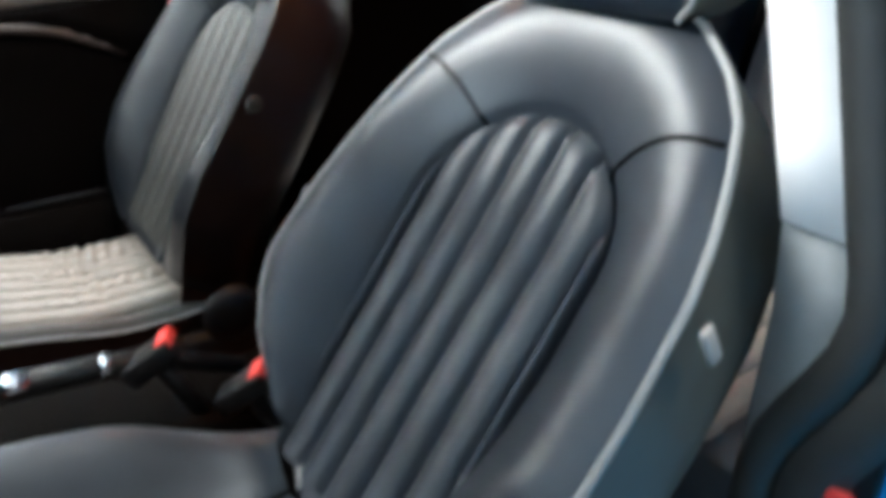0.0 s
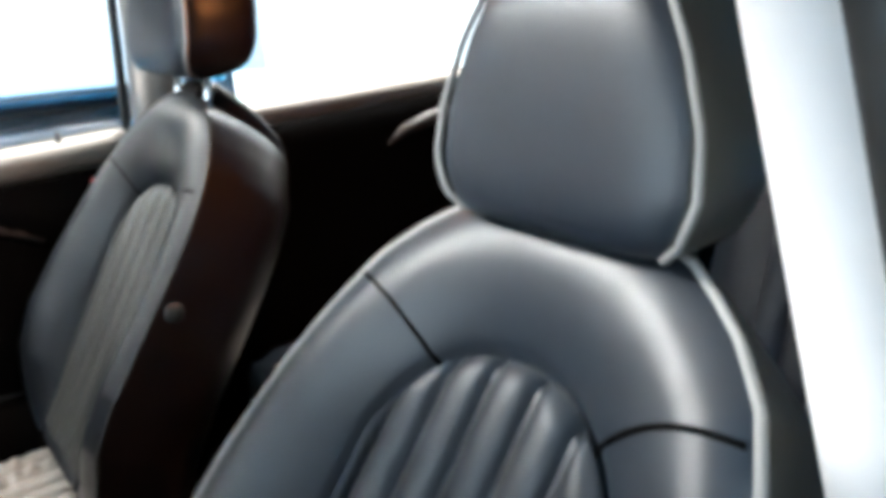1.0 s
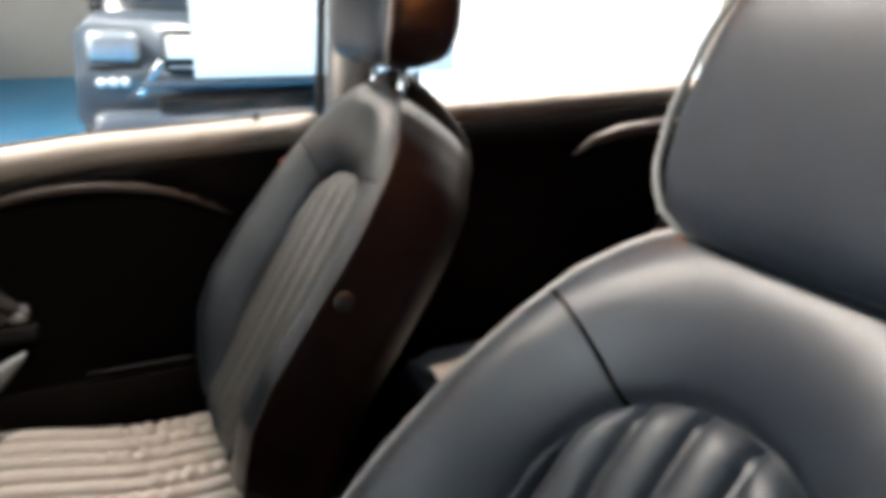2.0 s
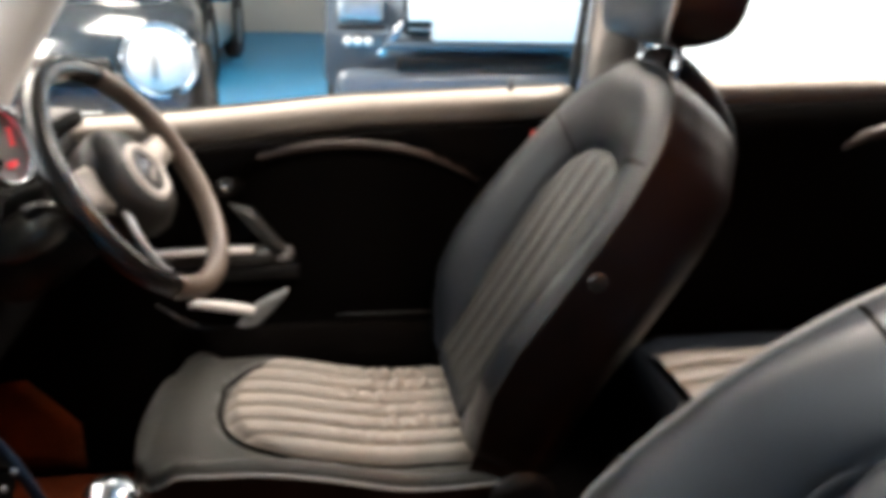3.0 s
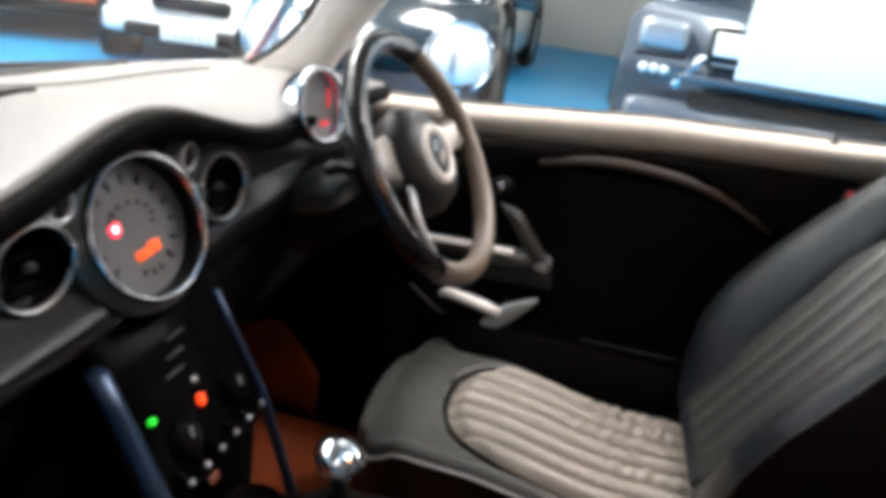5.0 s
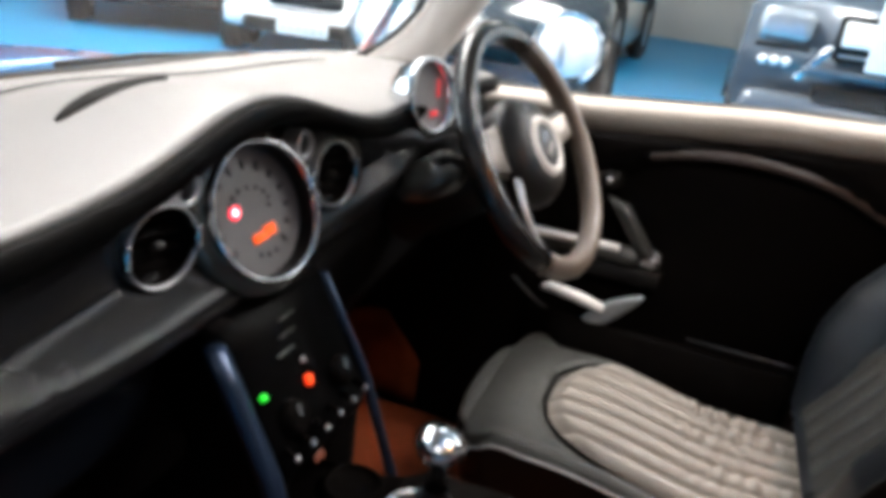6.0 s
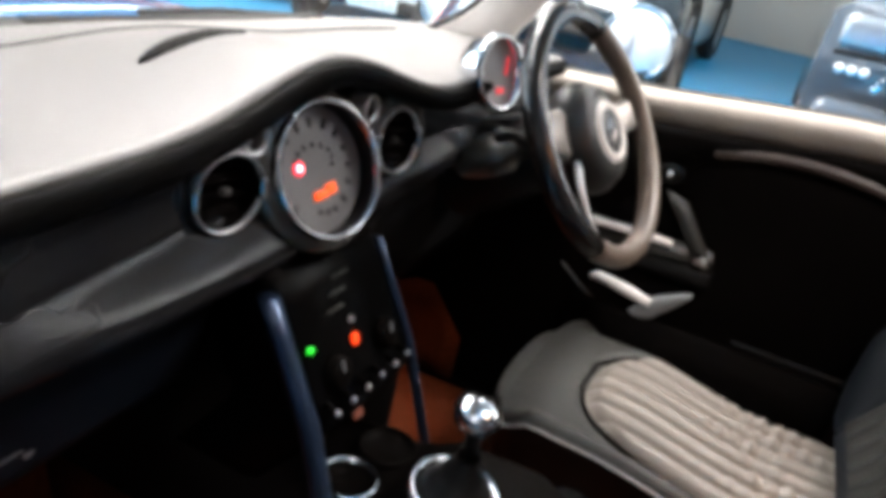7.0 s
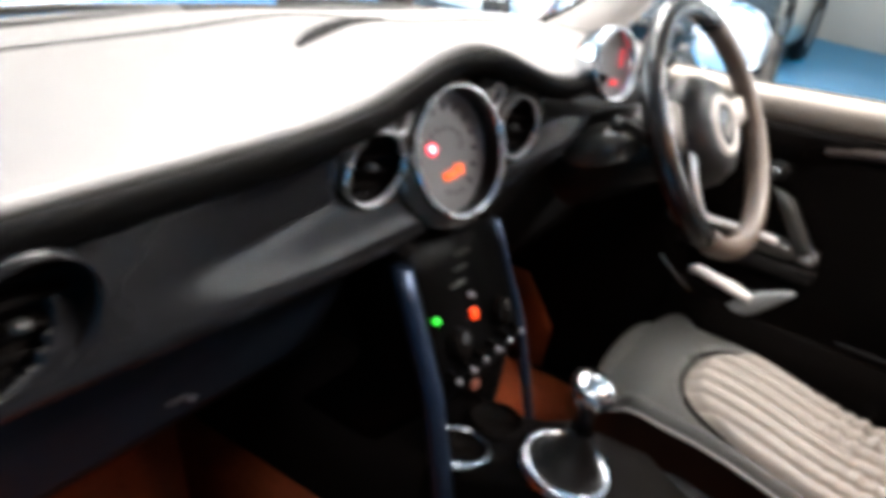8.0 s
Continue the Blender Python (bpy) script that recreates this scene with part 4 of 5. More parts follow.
for sg in (-1, 1):
    part("stalk", tube([axis @ Vector((sg * 0.05, 0.0, -0.07)), axis @ Vector((sg * 0.13, 0.03, -0.055)), axis @ Vector((sg * 0.17, 0.035, -0.05))], [0.008, 0.007, 0.010], 10), PLASTIC_BLACK, col, "black stalk")
wheel = thing("steering_wheel", "black leather steering wheel with silver spokes and round hub", "steering wheel", (0.378, 0.508, 0.868))
R = 0.169
# rim split in two arcs; the lower one has its highlight in the colour
for a0, a1, material, lab in ((62, 232, RIM, "black leather upper rim"), (-128, 62, RIM_LIT, "leather lower rim, the light on it painted brown")):
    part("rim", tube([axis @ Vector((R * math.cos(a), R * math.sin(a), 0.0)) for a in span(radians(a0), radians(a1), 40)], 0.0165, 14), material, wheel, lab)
for a0 in (62, 232):
    part("rim_joint", tube([axis @ Vector((R * math.cos(a), R * math.sin(a), 0.0)) for a in span(radians(a0 - 1), radians(a0 + 1), 3)], 0.0168, 14), RIM, wheel, "black sleeve where the two rim tones meet")
part("hub", lathe([(0, 0.020), (0.045, 0.018), (0.066, 0.010), (0.078, -0.008), (0.080, -0.022), (0.072, -0.045), (0.03, -0.06)], axis, 40), HUB, wheel, "black airbag hub")
part("emblem_ring", lathe([(0.030, 0.0190), (0.034, 0.0235), (0.041, 0.022), (0.045, 0.016)], axis, 32), PILLAR_PALE, wheel, "pale silver emblem ring")
emblem = part("emblem", lathe([(0, 0.0212), (0.022, 0.0208), (0.031, 0.0195)], axis, 24), PLASTIC_BLACK, wheel, "plain dark round emblem")
part("emblem_bar", box(axis @ at(0.004, -0.006, 0.0212, 0, 0, 35), 0.026, 0.009, 0.002, 0.0008), TRIM_PALE, emblem, "plain pale bar")
part("emblem_field", box(axis @ at(-0.004, 0.011, 0.0212, 0, 0, 35), 0.024, 0.008, 0.002, 0.0008), PAINT_STEEL, emblem, "plain blue field")
for a0, w in ((170, 0.040), (6, 0.036)):
    a = radians(a0)
    d, e = Vector((math.cos(a), math.sin(a), 0)), Vector((-math.sin(a), math.cos(a), 0))
    part("spoke", loft([[axis @ (d * r + e * (sx * ww) + Vector((0, 0, dz + zz))) for sx, zz in ((-1, -0.006), (-0.7, 0.004), (0.7, 0.004), (1, -0.006), (0.7, -0.012), (-0.7, -0.012))] for r, ww, dz in ((0.06, w, -0.012), (0.10, w * 0.75, -0.01), (0.14, w * 0.65, -0.006), (0.172, w * 0.8, 0))]), SPOKE, wheel, "silver spoke")

part("spoke_strip", loft([[axis @ Vector((r * math.cos(a) + e * math.sin(a), r * math.sin(a) - e * math.cos(a), dz)) for e, dz in ((-0.009, -0.004), (-0.006, 0.003), (0.006, 0.003), (0.009, -0.004), (0.0, -0.008))] for r, a in zip(span(0.088, 0.158, 8), span(radians(200), radians(238), 8))]), SILVER, wheel, "satin silver strip under the spoke")

# centre stack
st = thing("centre_stack", "black centre stack with knobs and toggles between blue-grey columns", "centre stack", (0, 0.62, 0.4))


def stack_y(z):
    return 0.602 + (z - 0.62) * 0.55 if z > 0.60 else 0.591 + (0.60 - z) * 0.8


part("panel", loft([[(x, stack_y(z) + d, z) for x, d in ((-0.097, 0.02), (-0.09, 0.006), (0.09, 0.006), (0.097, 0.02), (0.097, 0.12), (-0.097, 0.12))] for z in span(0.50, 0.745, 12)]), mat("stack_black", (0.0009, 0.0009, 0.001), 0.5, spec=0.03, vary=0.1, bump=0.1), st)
for sg in (-1, 1):
    part("cheek", box(at(sg * 0.080, 0.89, 0.68), 0.02, 0.42, 0.14), CARPET, st)
    part("cheek", box(at(sg * 0.080, 0.855, 0.43), 0.02, 0.49, 0.36), CARPET, st)
    part("column", loft([[(sg * ((0.106 if sg < 0 else 0.103) + 0.006 * k) + (0.012 if sg < 0 else 0.0065) * math.cos(a), 0.612 + (z - 0.62) * (0.55 if z > 0.62 else 0.36) + (0.012 if sg < 0 else 0.007) * math.sin(a), z) for a in span(0, math.tau, 17)[:-1]] for k, z in zip(span(0, 1, 12), span(0.738, 0.40, 12))]), COLUMN, st, "blue-grey metal column")
for k in range(6):
    x = -0.082 + 0.0302 * k
    tg = part("toggle", tube([(x, stack_y(0.627) + 0.004, 0.629), (x, stack_y(0.627) - 0.010, 0.626)], [0.004, 0.003], 10), DOOR_BLACK, st)
    part("tip", lathe([(0, 0.0038), (0.0026, 0.003), (0.0037, 0), (0.0026, -0.003), (0, -0.0036)], at(x, stack_y(0.627) - 0.012, 0.6255), 12), SILVER, tg, "silver toggle tip")
for kx, kz in ((-0.052, 0.648), (0.05, 0.650)):
    kn = part("control_knob", lathe([(0.019, 0), (0.0175, 0.011), (0.012, 0.013), (0, 0.013)], at(kx, stack_y(kz) + 0.004, kz, 90 - 20), 24), DOOR_BLACK, st)
    part("pointer", box(at(kx, stack_y(kz) + 0.004, kz, 90 - 20) @ at(0, 0.008, 0.0135), 0.003, 0.012, 0.002, 0.0008), TRIM_GREY, kn)
part("led_green", box(at(-0.080, stack_y(0.681) + 0.002, 0.681, -20), 0.008, 0.006, 0.006, 0.0018), LED_GREEN, st, "glowing green lamp")
part("led_orange", box(at(-0.005, stack_y(0.665) + 0.002, 0.665, -20), 0.009, 0.006, 0.012, 0.002), LED_ORANGE, st, "glowing orange lamp")
part("led_cap", lathe([(0, 0.003), (0.003, 0.0025), (0.004, 0)], at(0.0, stack_y(0.683) + 0.004, 0.683, 70), 12), SILVER, st)
part("amber_switch", box(at(-0.035, stack_y(0.60) + 0.004, 0.597, -20), 0.018, 0.005, 0.010, 0.002), mat("amber_dull", (0.10, 0.02, 0.008), 0.5, bump=0), st, "dull amber switch")
for k in range(3):
    part("radio_slot", box(at(-0.02 + 0.012 * k, stack_y(0.70 + 0.014 * k) + 0.004, 0.70 + 0.014 * k, -20), 0.030, 0.004, 0.0025, 0.001), BAR_GREY, st)

# centre console, cup holders, gear lever, hand brake
con = thing("centre_console", "black centre console with two chrome-ringed cup holders", "console", (0, 0.4, 0.35))
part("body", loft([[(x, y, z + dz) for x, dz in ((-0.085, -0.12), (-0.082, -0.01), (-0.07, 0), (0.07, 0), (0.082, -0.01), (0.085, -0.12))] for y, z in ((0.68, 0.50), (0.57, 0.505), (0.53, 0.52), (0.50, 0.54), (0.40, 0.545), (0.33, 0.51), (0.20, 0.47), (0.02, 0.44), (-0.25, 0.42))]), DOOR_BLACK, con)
for cx, cy, ring in ((-0.042, 0.590, CHROME), (0.034, 0.582, DOOR_BLACK)):
    part("cup_ring", lathe([(0.036, 0.0), (0.037, 0.006), (0.033, 0.009), (0.030, 0.006), (0.030, -0.002)], at(cx, cy, 0.508), 30), ring, con, "cup ring")
    part("cup_well", lathe([(0.030, 0.004), (0.029, 0.0025), (0, 0.002)], at(cx, cy, 0.508), 24), DOOR_BLACK, con)
gl = thing("gear_lever", "gear lever with polished chrome ball knob in a chrome-ringed gaiter", "gear lever", (-0.02, 0.465, 0.545))
part("gaiter_ring", lathe([(0.052, 0.0), (0.053, 0.010), (0.048, 0.014), (0.043, 0.010), (0.042, 0.0)], at(-0.030, 0.470, 0.545, 8), 36), CHROME, gl, "chrome gaiter ring")
part("gaiter", lathe([(0.044, 0.006), (0.036, 0.012), (0.034, 0.022), (0.024, 0.028), (0.022, 0.04), (0.013, 0.05), (0.012, 0.06)], at(-0.028, 0.468, 0.545, 4), 24), PLASTIC_BLACK, gl, "black leather gaiter")
part("stem", tube([(-0.02, 0.465, 0.59), (-0.026, 0.466, 0.645)], 0.008, 12), PLASTIC_BLACK, gl)
part("knob", lathe([(0, -0.020), (0.012, -0.019), (0.022, -0.009), (0.0265, 0.002), (0.0245, 0.010), (0.015, 0.016), (0, 0.018)], at(-0.031, 0.466, 0.658, 14), 28), CHROME, gl, "polished chrome knob")
hb = thing("hand_brake", "black hand brake lever with chrome button and collar", "hand brake", (-0.025, 0.15, 0.47))
part("lever", tube([(-0.02, 0.05, 0.485), (-0.022, 0.14, 0.53), (-0.024, 0.22, 0.552), (-0.024, 0.34, 0.566)], [0.012, 0.013, 0.016, 0.016], 14), PLASTIC_BLACK, hb)
part("collar", tube([(-0.024, 0.212, 0.551), (-0.024, 0.224, 0.553)], 0.0175, 14), CHROME, hb, "chrome collar")
part("button", tube([(-0.024, 0.300, 0.564), (-0.024, 0.33, 0.566)], 0.0168, 14), CHROME, hb, "chrome band")
for bx, by, bz, rz, g in ((-0.045, 0.165, 0.555, -25, "driver"), (-0.118, 0.078, 0.518, -35, "passenger")):
    bk = thing("belt_buckle", "black seat belt buckle with red button on its stalk", "belt buckle", (bx, by - 0.06, 0.44), "seat belt buckles")
    mb = at(bx, by, bz, 55, 0, rz)
    part("stalk", tube([(bx, by - 0.06, 0.43), (bx, by - 0.03, bz - 0.06), mb @ Vector((0, 0, 0.0))], 0.012, 10), PLASTIC_BLACK, bk)
    part("case", box(mb @ at(0, 0, 0.0), 0.042, 0.03, 0.075, 0.006, 2), PLASTIC_BLACK, bk)
    part("button", box(mb @ at(0, 0.010, 0.030), 0.034, 0.016, 0.018, 0.003), BUCKLE_RED, bk, "red release button")
hw = thing("recline_wheel", "pale round recline wheel beside the passenger seat", "recline wheel", (-0.13, 0.02, 0.49))
part("wheel", lathe([(0, 0.02), (0.018, 0.02), (0.027, 0.012), (0.028, 0)], at(-0.13, 0.02, 0.515, 30, 60), 20), SILL, hw)

for sg in (-1, 1):
    tagged(part("kick_panel", box(at(sg * 0.70, 1.0, 0.50), 0.03, 0.5, 0.62), CARPET), "black carpeted side of the footwell", "panel", kind="structure")
tagged(part("footwell_carpet", surf(lambda u, v: (0.632, u, 0.225 + v * (lerp([(0.70, 0.30), (0.81, 0.435), (0.90, 0.39), (1.08, 0.38)], u) - 0.225)), span(0.72, 1.08, 10), span(0, 1, 5)), FLOOR_MAT, thick=0.008), "rust-brown carpet up the side of the driver's footwell", "carpet", kind="structure")


# windscreen
def screen(u, v):
    x = u * (0.672 - 0.10 * v)
    foot, top = base_y(x) + 0.008, 0.72 - 0.10 * (x / 0.56) ** 2
    return (x, foot + (top - foot) * v, 0.897 + 0.435 * v)


ws = tagged(part("windscreen", surf(screen, span(-1, 1, 49), span(0, 1, 25)), GLASS, thick=0.004), "clear windscreen glass", "windscreen", kind="structure")
ws.visible_shadow = False
tagged(part("windscreen_seal", tube([Vector(screen(u, 0)) + Vector((0, 0.004, 0.004)) for u in span(-1, 1, 25)] , 0.007, 8), RUBBER), "black windscreen edge", "seal", kind="structure")

for sgn in (1, -1):
    tagged(part("windscreen_edge", tube([(sgn * (0.632 - 0.24 * max(0.0, z - 0.98)), lerp([(0.897, 0.932), (0.92, 0.890), (0.94, 0.861), (0.97, 0.831), (1.0, 0.806), (1.09, 0.755), (1.33, 0.627)], z), z) for z in span(0.897, 1.33, 26)], 0.006, 8), RUBBER), "black windscreen edge along the pillar", "seal", kind="structure")

# bonnet, scuttle, wipers
tagged(part("scuttle", surf(lambda u, v: (u * 0.68, base_y(u * 0.64) + 0.02 + 0.07 * v, 0.885 + 0.006 * v), span(-1, 1, 13), span(0, 1, 4)), PLASTIC_BLACK, thick=0.01), "black plastic scuttle below the windscreen", "scuttle", kind="structure")
tagged(part("bonnet", surf(lambda u, v: (u * (0.70 - 0.08 * v), base_y(u * 0.64) + 0.08 + 0.78 * v - 0.05 * abs(u) ** 3, 0.905 - 0.03 * v - 0.16 * v ** 3 - 0.09 * abs(u) ** 2.6), span(-1, 1, 25), span(0, 1, 16)), PAINT_BLUE, thick=0.01), "glossy blue car bonnet", "bonnet", kind="structure")
for x0 in (0.05, -0.42):
    wp = thing("wiper", "black wiper arm resting at the foot of the windscreen", "wiper", (x0 + 0.3, 1.03, 0.90), "wipers")
    part("arm", tube([(x0 + 0.42, base_y(x0 + 0.42) + 0.035, 0.905), (x0 + 0.2, base_y(x0 + 0.2) + 0.02, 0.915), (x0 + 0.05, base_y(x0 + 0.05) + 0.01, 0.918)], 0.005, 8), PLASTIC_BLACK, wp)
    part("blade", tube([(x0 + 0.36, base_y(x0 + 0.36) + 0.006, 0.909), (x0 - 0.12, base_y(x0 - 0.12) + 0.006, 0.912)], 0.006, 8), RUBBER, wp)

# outer body: front wings, nose, far rear side, tail and the wheels on the floor
for sgn, name in ((1, "wing_right"), (-1, "wing_left")):
    wing_sheet = surf(lambda u, v: (sgn * (0.70 - 0.08 * u + 0.09 * math.sin(math.pi * min(1.0, 0.12 + v)) ** 0.6 - 0.04 * v), base_y(0.64) + 0.03 + 0.83 * u, 0.815 - 0.03 * u - 0.16 * u ** 3 - (0.53 - 0.03 * u - 0.16 * u ** 3) * v), span(0, 1, 40), span(0, 1, 24))
    bmesh.ops.delete(wing_sheet, geom=[f for f in wing_sheet.faces if math.hypot(f.calc_center_median().y - 1.30, f.calc_center_median().z - 0.29) < 0.335], context="FACES")
    tagged(part(name, wing_sheet, PAINT_BLUE, thick=0.008), "glossy blue front wing round the wheel arch", "wing", kind="structure")
tagged(part("nose", loft([[(x, 1.72 + d - 0.10 * (x / 0.66) ** 2, z) for x in span(-0.66, 0.66, 13)] for d, z in ((0.0, 0.70), (0.07, 0.62), (0.10, 0.48), (0.08, 0.30), (0.0, 0.24))], closed=False), PAINT_BLUE, thick=0.02), "glossy blue nose of the car", "bumper", kind="structure")
tagged(part("body_side_rear_far", box(at(0.765, -0.86, 0.595), 0.05, 1.28, 0.71, 0.02), PAINT_BLUE), "blue rear body side", "body", kind="structure")
tagged(part("tail", box(at(0, -1.575, 0.60), 1.36, 0.06, 0.72, 0.025), PAINT_BLUE), "blue tail of the car", "body", kind="structure")
for wx in (-0.70, 0.72):
    for wy in (1.30, -1.10):
        wheel_road = thing("road_wheel", "black tyre on a silver wheel, standing on the blue floor", "wheel", (wx, wy, 0.0), "road wheels")
        part("tyre", lathe([(0.17, -0.08), (0.27, -0.088), (0.29, -0.06), (0.29, 0.06), (0.27, 0.088), (0.17, 0.08)], at(wx, wy, 0.29, 0, 90), 28), TYRE, wheel_road)
        part("rim", lathe([(0, -0.05), (0.175, -0.075), (0.175, 0.075), (0, 0.05)], at(wx, wy, 0.29, 0, 90), 24), SILVER, wheel_road)

# ---- showroom ----
tagged(part("ground", surf(lambda u, v: (u, v, 0), span(-20, 60, 9), span(-40, 40, 9)), FLOOR_BLUE), "glossy blue painted showroom floor", "floor", kind="structure")
tagged(part("wall_far", box(at(14.0, 0, 2.2), 0.3, 40, 4.4), WALL_CREAM), "cream painted far wall", "wall", kind="structure")
tagged(part("wall_north", box(at(4.0, 11.0, 2.2), 21, 0.3, 4.4), WALL_CREAM), "cream painted end wall", "wall", kind="structure")
tagged(part("wall_south", box(at(4.0, -14.0, 2.2), 21, 0.3, 4.4), WALL_CREAM), "cream painted end wall", "wall", kind="structure")
# unseen wall, darkened so it throws little light back onto the seats
tagged(part("wall_near", box(at(-6.6, -1.5, 2.2), 0.3, 25, 4.4), mat("wall_near_dark", (0.11, 0.11, 0.12), 0.8, vary=0.08, scale=3, bump=0.15, fine=80)), "unseen wall beside the car, made dark to cut reflections", "wall", kind="structure")
tagged(part("showroom_ceiling", box(at(4.0, -1.5, 4.45), 21.3, 25.3, 0.1), CEIL_WHITE), "white showroom ceiling", "ceiling", kind="structure")
# unseen window added round the daylight lamp, with a glowing pane
front_glazing = thing("window_3", "unseen shop front added for the daylight lamp, white frame, glowing pane", "window", (-1.5, 10.8, 0.6), kind="structure")
part("window_frame", box(at(-1.5, 10.78, 0.58), 8.2, 0.08, 0.08, 0.005), PAINT_WHITE, front_glazing)
part("window_frame", box(at(-1.5, 10.78, 4.24), 8.2, 0.08, 0.08, 0.005), PAINT_WHITE, front_glazing)
for k in range(5):
    part("mullion", box(at(-5.5 + 2.0 * k, 10.78, 2.41), 0.07, 0.07, 3.58, 0.005), PAINT_WHITE, front_glazing)
part("pane", box(at(-1.5, 10.83, 2.41), 8.0, 0.02, 3.6), mat("daylight_pane", (0.8, 0.8, 0.8), 0.8, bump=0, glow=(0.85, 0.94, 1.0), glow_power=2.0), front_glazing, "bright daylit pane")
tagged(part("backdrop_daylight", box(at(6.4, -7.9, 2.0), 0.05, 10.6, 3.9), mat("daylight_glow", (0.8, 0.8, 0.8), 0.8, bump=0, glow=(1.0, 0.98, 0.95), glow_power=2.2)), "bright white daylight behind the shop window", "backdrop", kind="structure")


def parked_car(name, label, paint, x, y, rz, L=3.8, W=1.7, H=1.42, nose=0.85, plate_z=0.45, lamp_r=0.115, tyre_r=0.31):
    """A parked car, nose along its own +x; doors, windows, lamps and wheels."""
    c = thing(name, label, "car", (x, y, 0))
    m = Matrix.Translation((x, y, 0)) @ pose(0, 0, 0, 0, 0, rz)
    prof = [(-L / 2, 0.35, 0.75), (-L / 2 + 0.05, 0.28, 0.95), (-L * 0.3, 0.22, 1.0), (L * 0.12, 0.22, nose + 0.08), (L * 0.36, 0.22, nose), (L * 0.46, 0.24, nose - 0.12), (L * 0.495, 0.28, nose - 0.26), (L / 2, 0.33, 0.5)]
    loops = []
    for px, lo, hi in prof:
        k = 1 - 0.22 * max(0, px / (L / 2)) ** 4 - 0.12 * max(0, -px / (L / 2)) ** 4
        w = W / 2 * k
        loops.append([m @ Vector(p) for p in ((px, -w * 0.92, lo), (px, -w, lo + 0.12), (px, -w * 0.99, hi - 0.1), (px, -w * 0.9, hi), (px, 0, hi + 0.03), (px, w * 0.9, hi), (px, w * 0.99, hi - 0.1), (px, w, lo + 0.12), (px, w * 0.92, lo))])
    part("body", loft(loops), paint, c)
    cab = [(-L * 0.46, 0.98, 0.05), (-L * 0.40, H - 0.06, 0.0), (-L * 0.2, H, 0), (0.0, H - 0.02, 0), (L * 0.08, H - 0.10, 0), (L * 0.2, nose + 0.08, 0)]
    part("cabin", loft([[m @ Vector(p) for p in ((px, -W * 0.44, 0.9), (px, -W * 0.40, (0.9 + hi) / 2), (px, -W * 0.35, hi - 0.03), (px, 0, hi), (px, W * 0.35, hi - 0.03), (px, W * 0.40, (0.9 + hi) / 2), (px, W * 0.44, 0.9))] for px, hi, _ in cab]), PAINT_DARK, c, "dark glazed cabin")
    part("roof", loft([[m @ Vector((px, yy * W, hi + 0.012 - 0.3 * abs(yy) ** 3)) for yy in span(-0.34, 0.34, 7)] for px, hi in ((-L * 0.40, H - 0.05), (-L * 0.2, H), (0, H - 0.015), (L * 0.06, H - 0.07))], closed=False), paint, c, thick=0.02)
    for sx in (-1, 1):
        for sy in (-1, 1):
            mw = m @ at(sx * L * 0.32, sy * (W / 2 - 0.09), tyre_r, 90) @ Matrix.Diagonal((tyre_r / 0.31, tyre_r / 0.31, 1, 1))
            tyre = part("wheel", lathe([(0.17, -0.09), (0.29, -0.10), (0.31, -0.07), (0.31, 0.07), (0.29, 0.10), (0.17, 0.09)], mw, 28), TYRE, c)
            part("arch", lathe([(0.33, -0.085), (0.41, -0.07), (0.43, 0.0), (0.41, 0.07), (0.33, 0.085)], m @ at(sx * L * 0.32, sy * (W / 2 - 0.055), tyre_r, 90) @ Matrix.Diagonal((tyre_r / 0.31, tyre_r / 0.31, 0.9, 1)), 32), PLASTIC_BLACK, c, "black wheel arch")
            part("rim", lathe([(0.0, sg * 0.06) if q == 0 else (0.20, sg * 0.095) for sg in (-1, 1) for q in ((0, 1) if sg < 0 else (1, 0))], mw, 24), SILVER, tyre, "silver rim")
    for sy in (-1, 1):
        lamp = part("headlamp", lathe([(0, 0.05), (lamp_r * 0.52, 0.045), (lamp_r * 0.87, 0.025), (lamp_r, 0)], m @ at(L * 0.482, sy * W * 0.33, nose - 0.20, 0, 78, sy * 10), 24), LENS, c, "bright round headlamp")
        part("lamp_rim", lathe([(lamp_r * 0.98, 0.0), (lamp_r * 1.03, 0.02), (lamp_r * 1.12, 0.018), (lamp_r * 1.14, -0.01)], m @ at(L * 0.482, sy * W * 0.33, nose - 0.20, 0, 78, sy * 10), 28), CHROME, lamp)
        part("reflector_shade", box(m @ at(L * 0.482, sy * W * 0.33, nose - 0.20, 0, 78, sy * 10) @ at(0.02, -0.25 * lamp_r * sy, 0.048), lamp_r * 0.9, lamp_r * 0.22, 0.012, 0.005), SILVER, lamp, "grey inner reflector")
        part("fog_lamp", lathe([(0, 0.02), (0.05, 0.015), (0.06, 0)], m @ at(L * 0.492, sy * W * 0.30, 0.42, 0, 88), 18), LENS, c)
        part("mirror", box(m @ at(L * 0.13, sy * (W / 2 + 0.09), 0.98), 0.10, 0.18, 0.12, 0.03), paint, c)
    part("grille", box(m @ at(L * 0.497, 0, nose - 0.245, 0, 14), 0.10, W * 0.37, 0.13, 0.045, 4), PLASTIC_BLACK, c, "dark oval grille")
    part("bumper", box(m @ at(L * 0.485, 0, 0.36), 0.14, W * 0.84, 0.20, 0.06, 3), paint, c)
    part("intake", box(m @ at(L * 0.50, 0, 0.30), 0.12, W * 0.62, 0.12, 0.04, 3), PLASTIC_BLACK, c)
    part("number_plate", box(m @ at(L * 0.52 + 0.01, 0, plate_z), 0.012, 0.43, 0.11, 0.003), PLATE, c, "pale plate with plain bars")
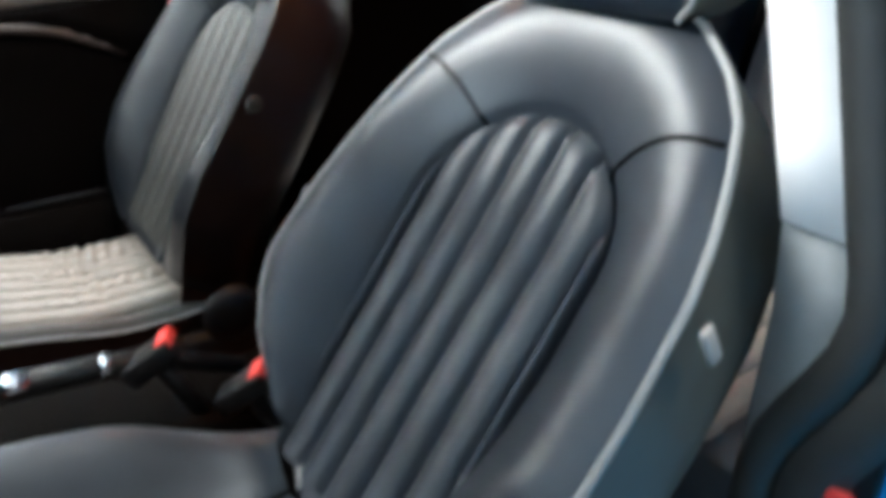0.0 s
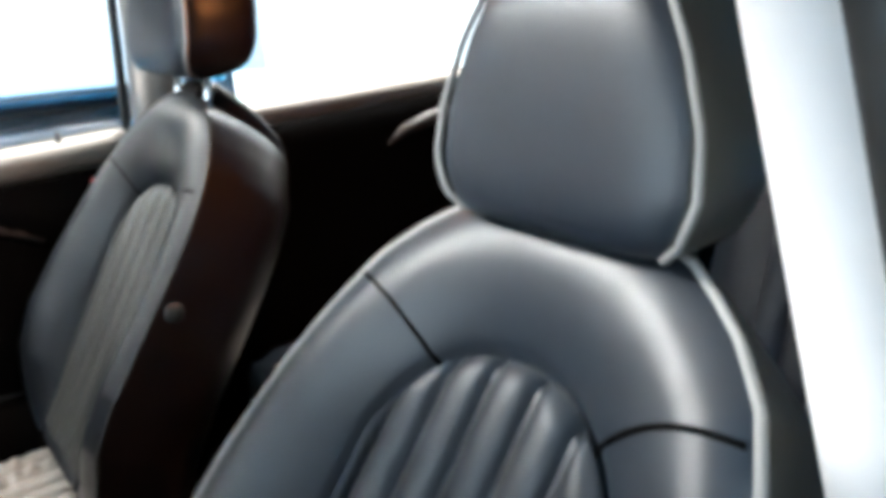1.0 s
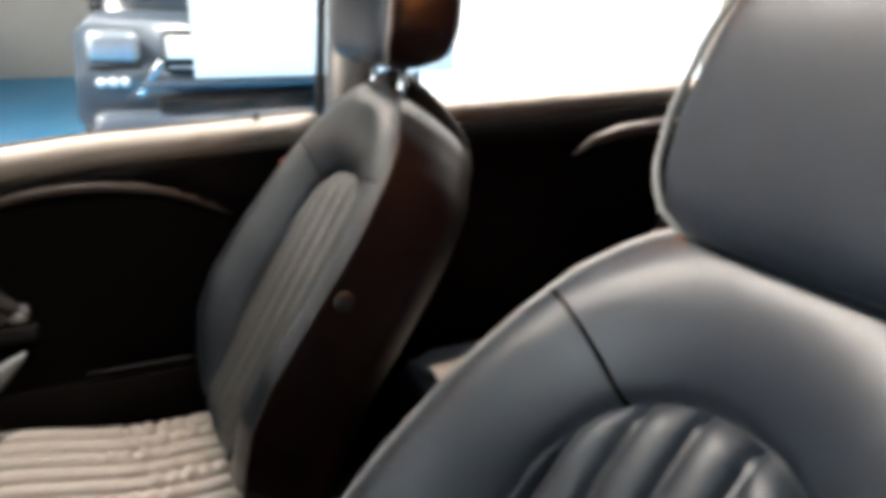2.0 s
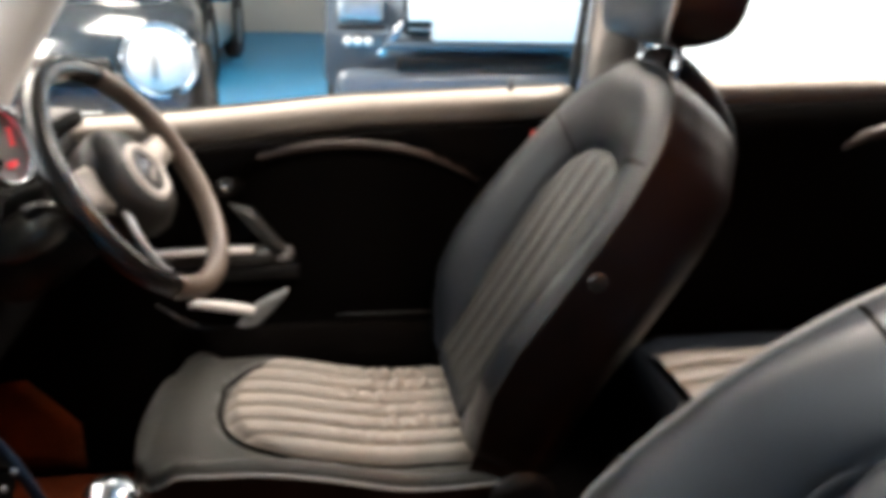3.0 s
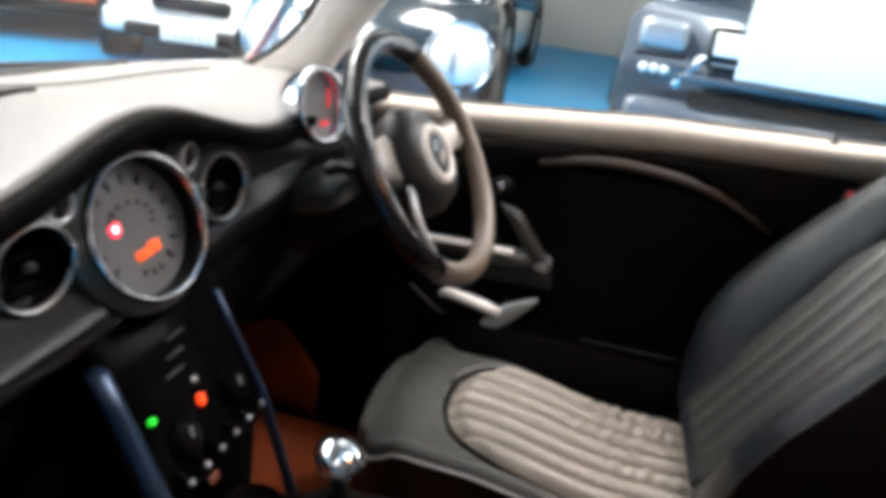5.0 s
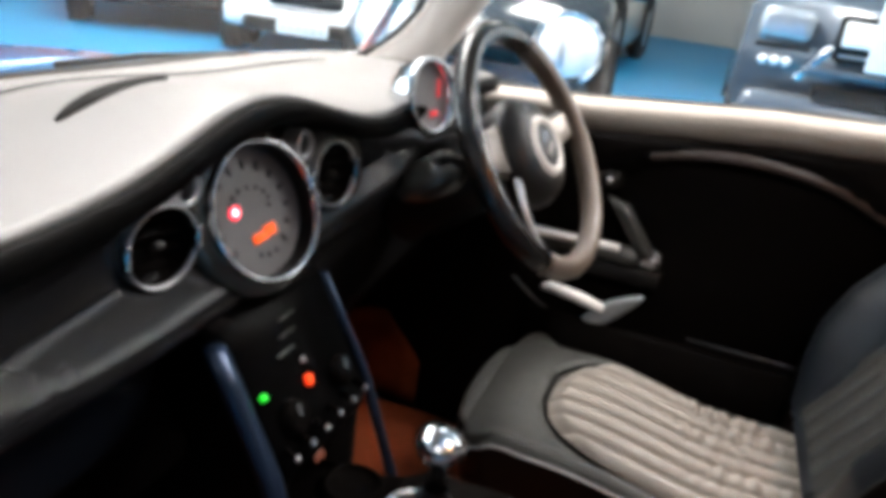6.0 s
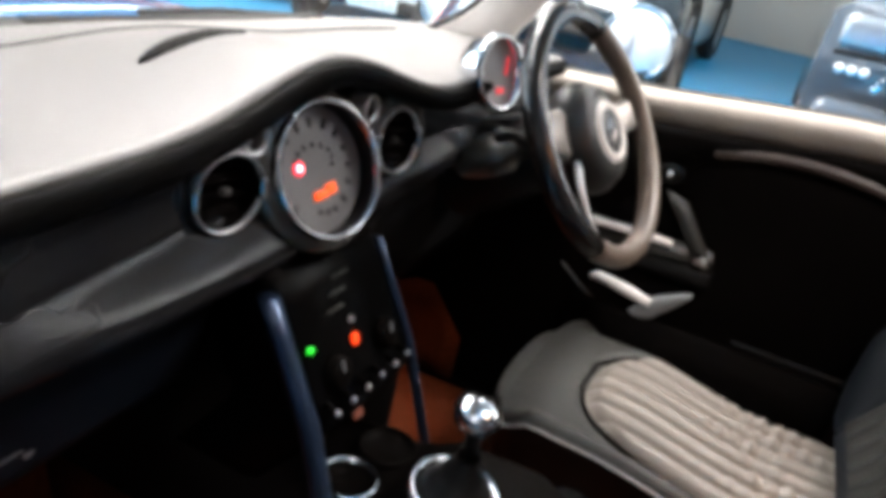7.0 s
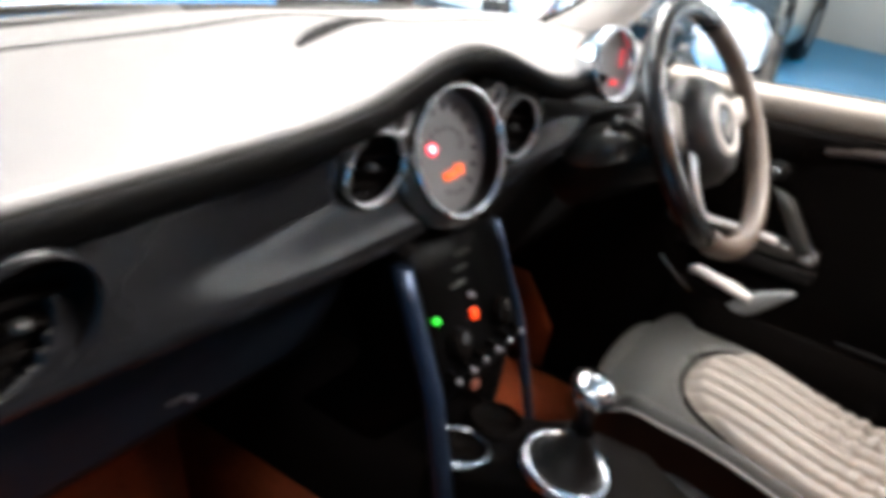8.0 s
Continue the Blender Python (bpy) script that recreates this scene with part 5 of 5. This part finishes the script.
    for k in range(6):
        part("plate_bar", box(m @ at(L * 0.52 + 0.018, -0.16 + 0.064 * k, plate_z), 0.004, 0.036, 0.055, 0.001), PLATE_BAR, c)
    return c


parked_car("white_car", "white coupe parked facing the aisle, dark oval grille", PAINT_WHITE, 6.93, 4.09, 195, L=3.9, H=1.3, nose=0.78, plate_z=0.31)
parked_car("red_car", "orange-red hatchback parked beyond the white coupe", WALL_RED, 6.68, 6.38, 220, L=3.7, W=1.65, H=1.4, nose=0.85)
parked_car("dark_car", "dark slate hatchback parked close by with large bright round headlamps", PAINT_SLATE, 4.64, 1.78, 190, L=2.9, W=1.5, nose=0.88, lamp_r=0.165, plate_z=0.40)
parked_car("cream_car", "cream estate car parked behind the slate one, black wheel arches", mat("paint_cream", (0.62, 0.56, 0.48), 0.3, vary=0.04, bump=0, coat=0.8), 8.6, 2.2, 180, L=4.4, W=1.75, H=1.7, nose=1.05, tyre_r=0.38)
pick = thing("pickup", "steel-blue pickup parked nose on, tall chrome and black front", "car", (5.9, -0.72, 0))
part("body", loft([[(3.62 + d, y, z) for y, z in ((0.16, 0.42), (0.24, 0.60), (0.22, 1.02), (0.10, 1.12), (-1.54, 1.12), (-1.66, 1.02), (-1.68, 0.60), (-1.60, 0.42))] for d in (0.0, 0.05, 1.2, 1.3, 5.0)]), PAINT_STEEL, pick)
part("cabin", loft([[(x, y, z) for y, z in ((0.12, 1.05), (0.0, zz), (-1.44, zz), (-1.56, 1.05))] for x, zz in ((4.7, 1.06), (5.4, 1.74), (6.6, 1.78), (7.0, 1.08))]), PAINT_DARK, pick, "dark glazed cabin")
part("grille", box(at(3.60, -0.72, 0.92), 0.06, 1.05, 0.22, 0.02), PLASTIC_BLACK, pick, "black slatted grille")
for k in range(4):
    part("grille_bar", box(at(3.565, -0.72, 0.84 + 0.05 * k), 0.02, 1.0, 0.014, 0.004), SILVER, pick, "silver grille bar")
part("bumper", box(at(3.56, -0.72, 0.53), 0.20, 1.80, 0.20, 0.06, 3), PAINT_STEEL, pick)
part("intake", box(at(3.50, -0.72, 0.66), 0.10, 1.15, 0.08, 0.02), PLASTIC_BLACK, pick)
part("bumper_bar", box(at(3.535, -0.72, 0.755), 0.10, 1.3, 0.05, 0.02), PAINT_STEEL, pick)
for sy in (1, -1):
    yy = -0.72 + sy * 0.76
    lamp = part("headlamp", box(at(3.60, yy, 0.945, 0, 0, -8 * sy), 0.10, 0.26, 0.17, 0.049, 4), PICK_LENS, pick, "bright headlamp")
    part("lamp_brow", box(at(3.545, yy, 0.845), 0.04, 0.26, 0.025, 0.008), PLASTIC_BLACK, lamp)
    part("fog_lamp", box(at(3.53, yy + 0.02 * sy, 0.775), 0.05, 0.17, 0.055, 0.024, 4), PICK_LENS, pick, "bright fog lamp")
    for k in (-1, 0, 1):
        part("lamp_cell", lathe([(0, 0.02), (0.018, 0.014), (0.024, 0)], at(3.515, yy + 0.055 * k + 0.02 * sy, 0.775, 0, -90), 14), LENS, pick, "bright round lamp cell")
    part("lamp_blade", box(at(3.52, yy - 0.16 * sy, 0.79, 35 * sy), 0.03, 0.035, 0.22, 0.01), CHROME, pick, "chrome blade")
    for xx in (4.4, 7.6):
        tyre = part("wheel", lathe([(0.2, -0.11), (0.35, -0.12), (0.38, -0.08), (0.38, 0.08), (0.35, 0.12), (0.2, 0.11)], at(xx, -0.72 + sy * 0.82, 0.38, 90), 28), TYRE, pick)
        part("rim", lathe([(0, -0.1), (0.21, -0.115), (0.21, 0.115), (0, 0.1)], at(xx, -0.72 + sy * 0.82, 0.38, 90), 24), SILVER, tyre, "silver rim")
bd = thing("display_board", "large white display board hung before the pickup", "board", (3.35, -1.0, 0))
part("panel", box(at(3.35, -1.045, 1.55), 0.03, 1.45, 1.5, 0.006), BOARD_WHITE, bd)
part("tab", box(at(3.36, -0.26, 0.95), 0.03, 0.13, 0.11, 0.006), BOARD_WHITE, bd)
for yy in (-0.55, -1.55):
    part("hanger", tube([(3.35, yy, 2.29), (3.35, yy, 4.40)], 0.008, 8), SILVER, bd, "thin steel hanger")
tagged(part("wall_panel_red", box(at(9.0, 10.78, 1.1), 5.0, 0.1, 2.0), WALL_RED), "orange-red panel on the end wall", "panel", kind="structure")
for k in range(7):
    bx = thing("storage_drum", "rust-orange drum standing by the end wall", "drum", (4.2 + 0.75 * k, 9.6 - 0.25 * k, 0), "drums by the wall")
    part("shell", lathe([(0, 0), (0.28, 0), (0.29, 0.02), (0.285, 0.3), (0.295, 0.31), (0.285, 0.32), (0.285, 0.6), (0.295, 0.61), (0.285, 0.62), (0.29, 0.86), (0.27, 0.88), (0, 0.87)], at(4.2 + 0.75 * k, 9.6 - 0.25 * k, 0), 20), WALL_RED if k % 3 else PLASTIC_BLACK, bx)
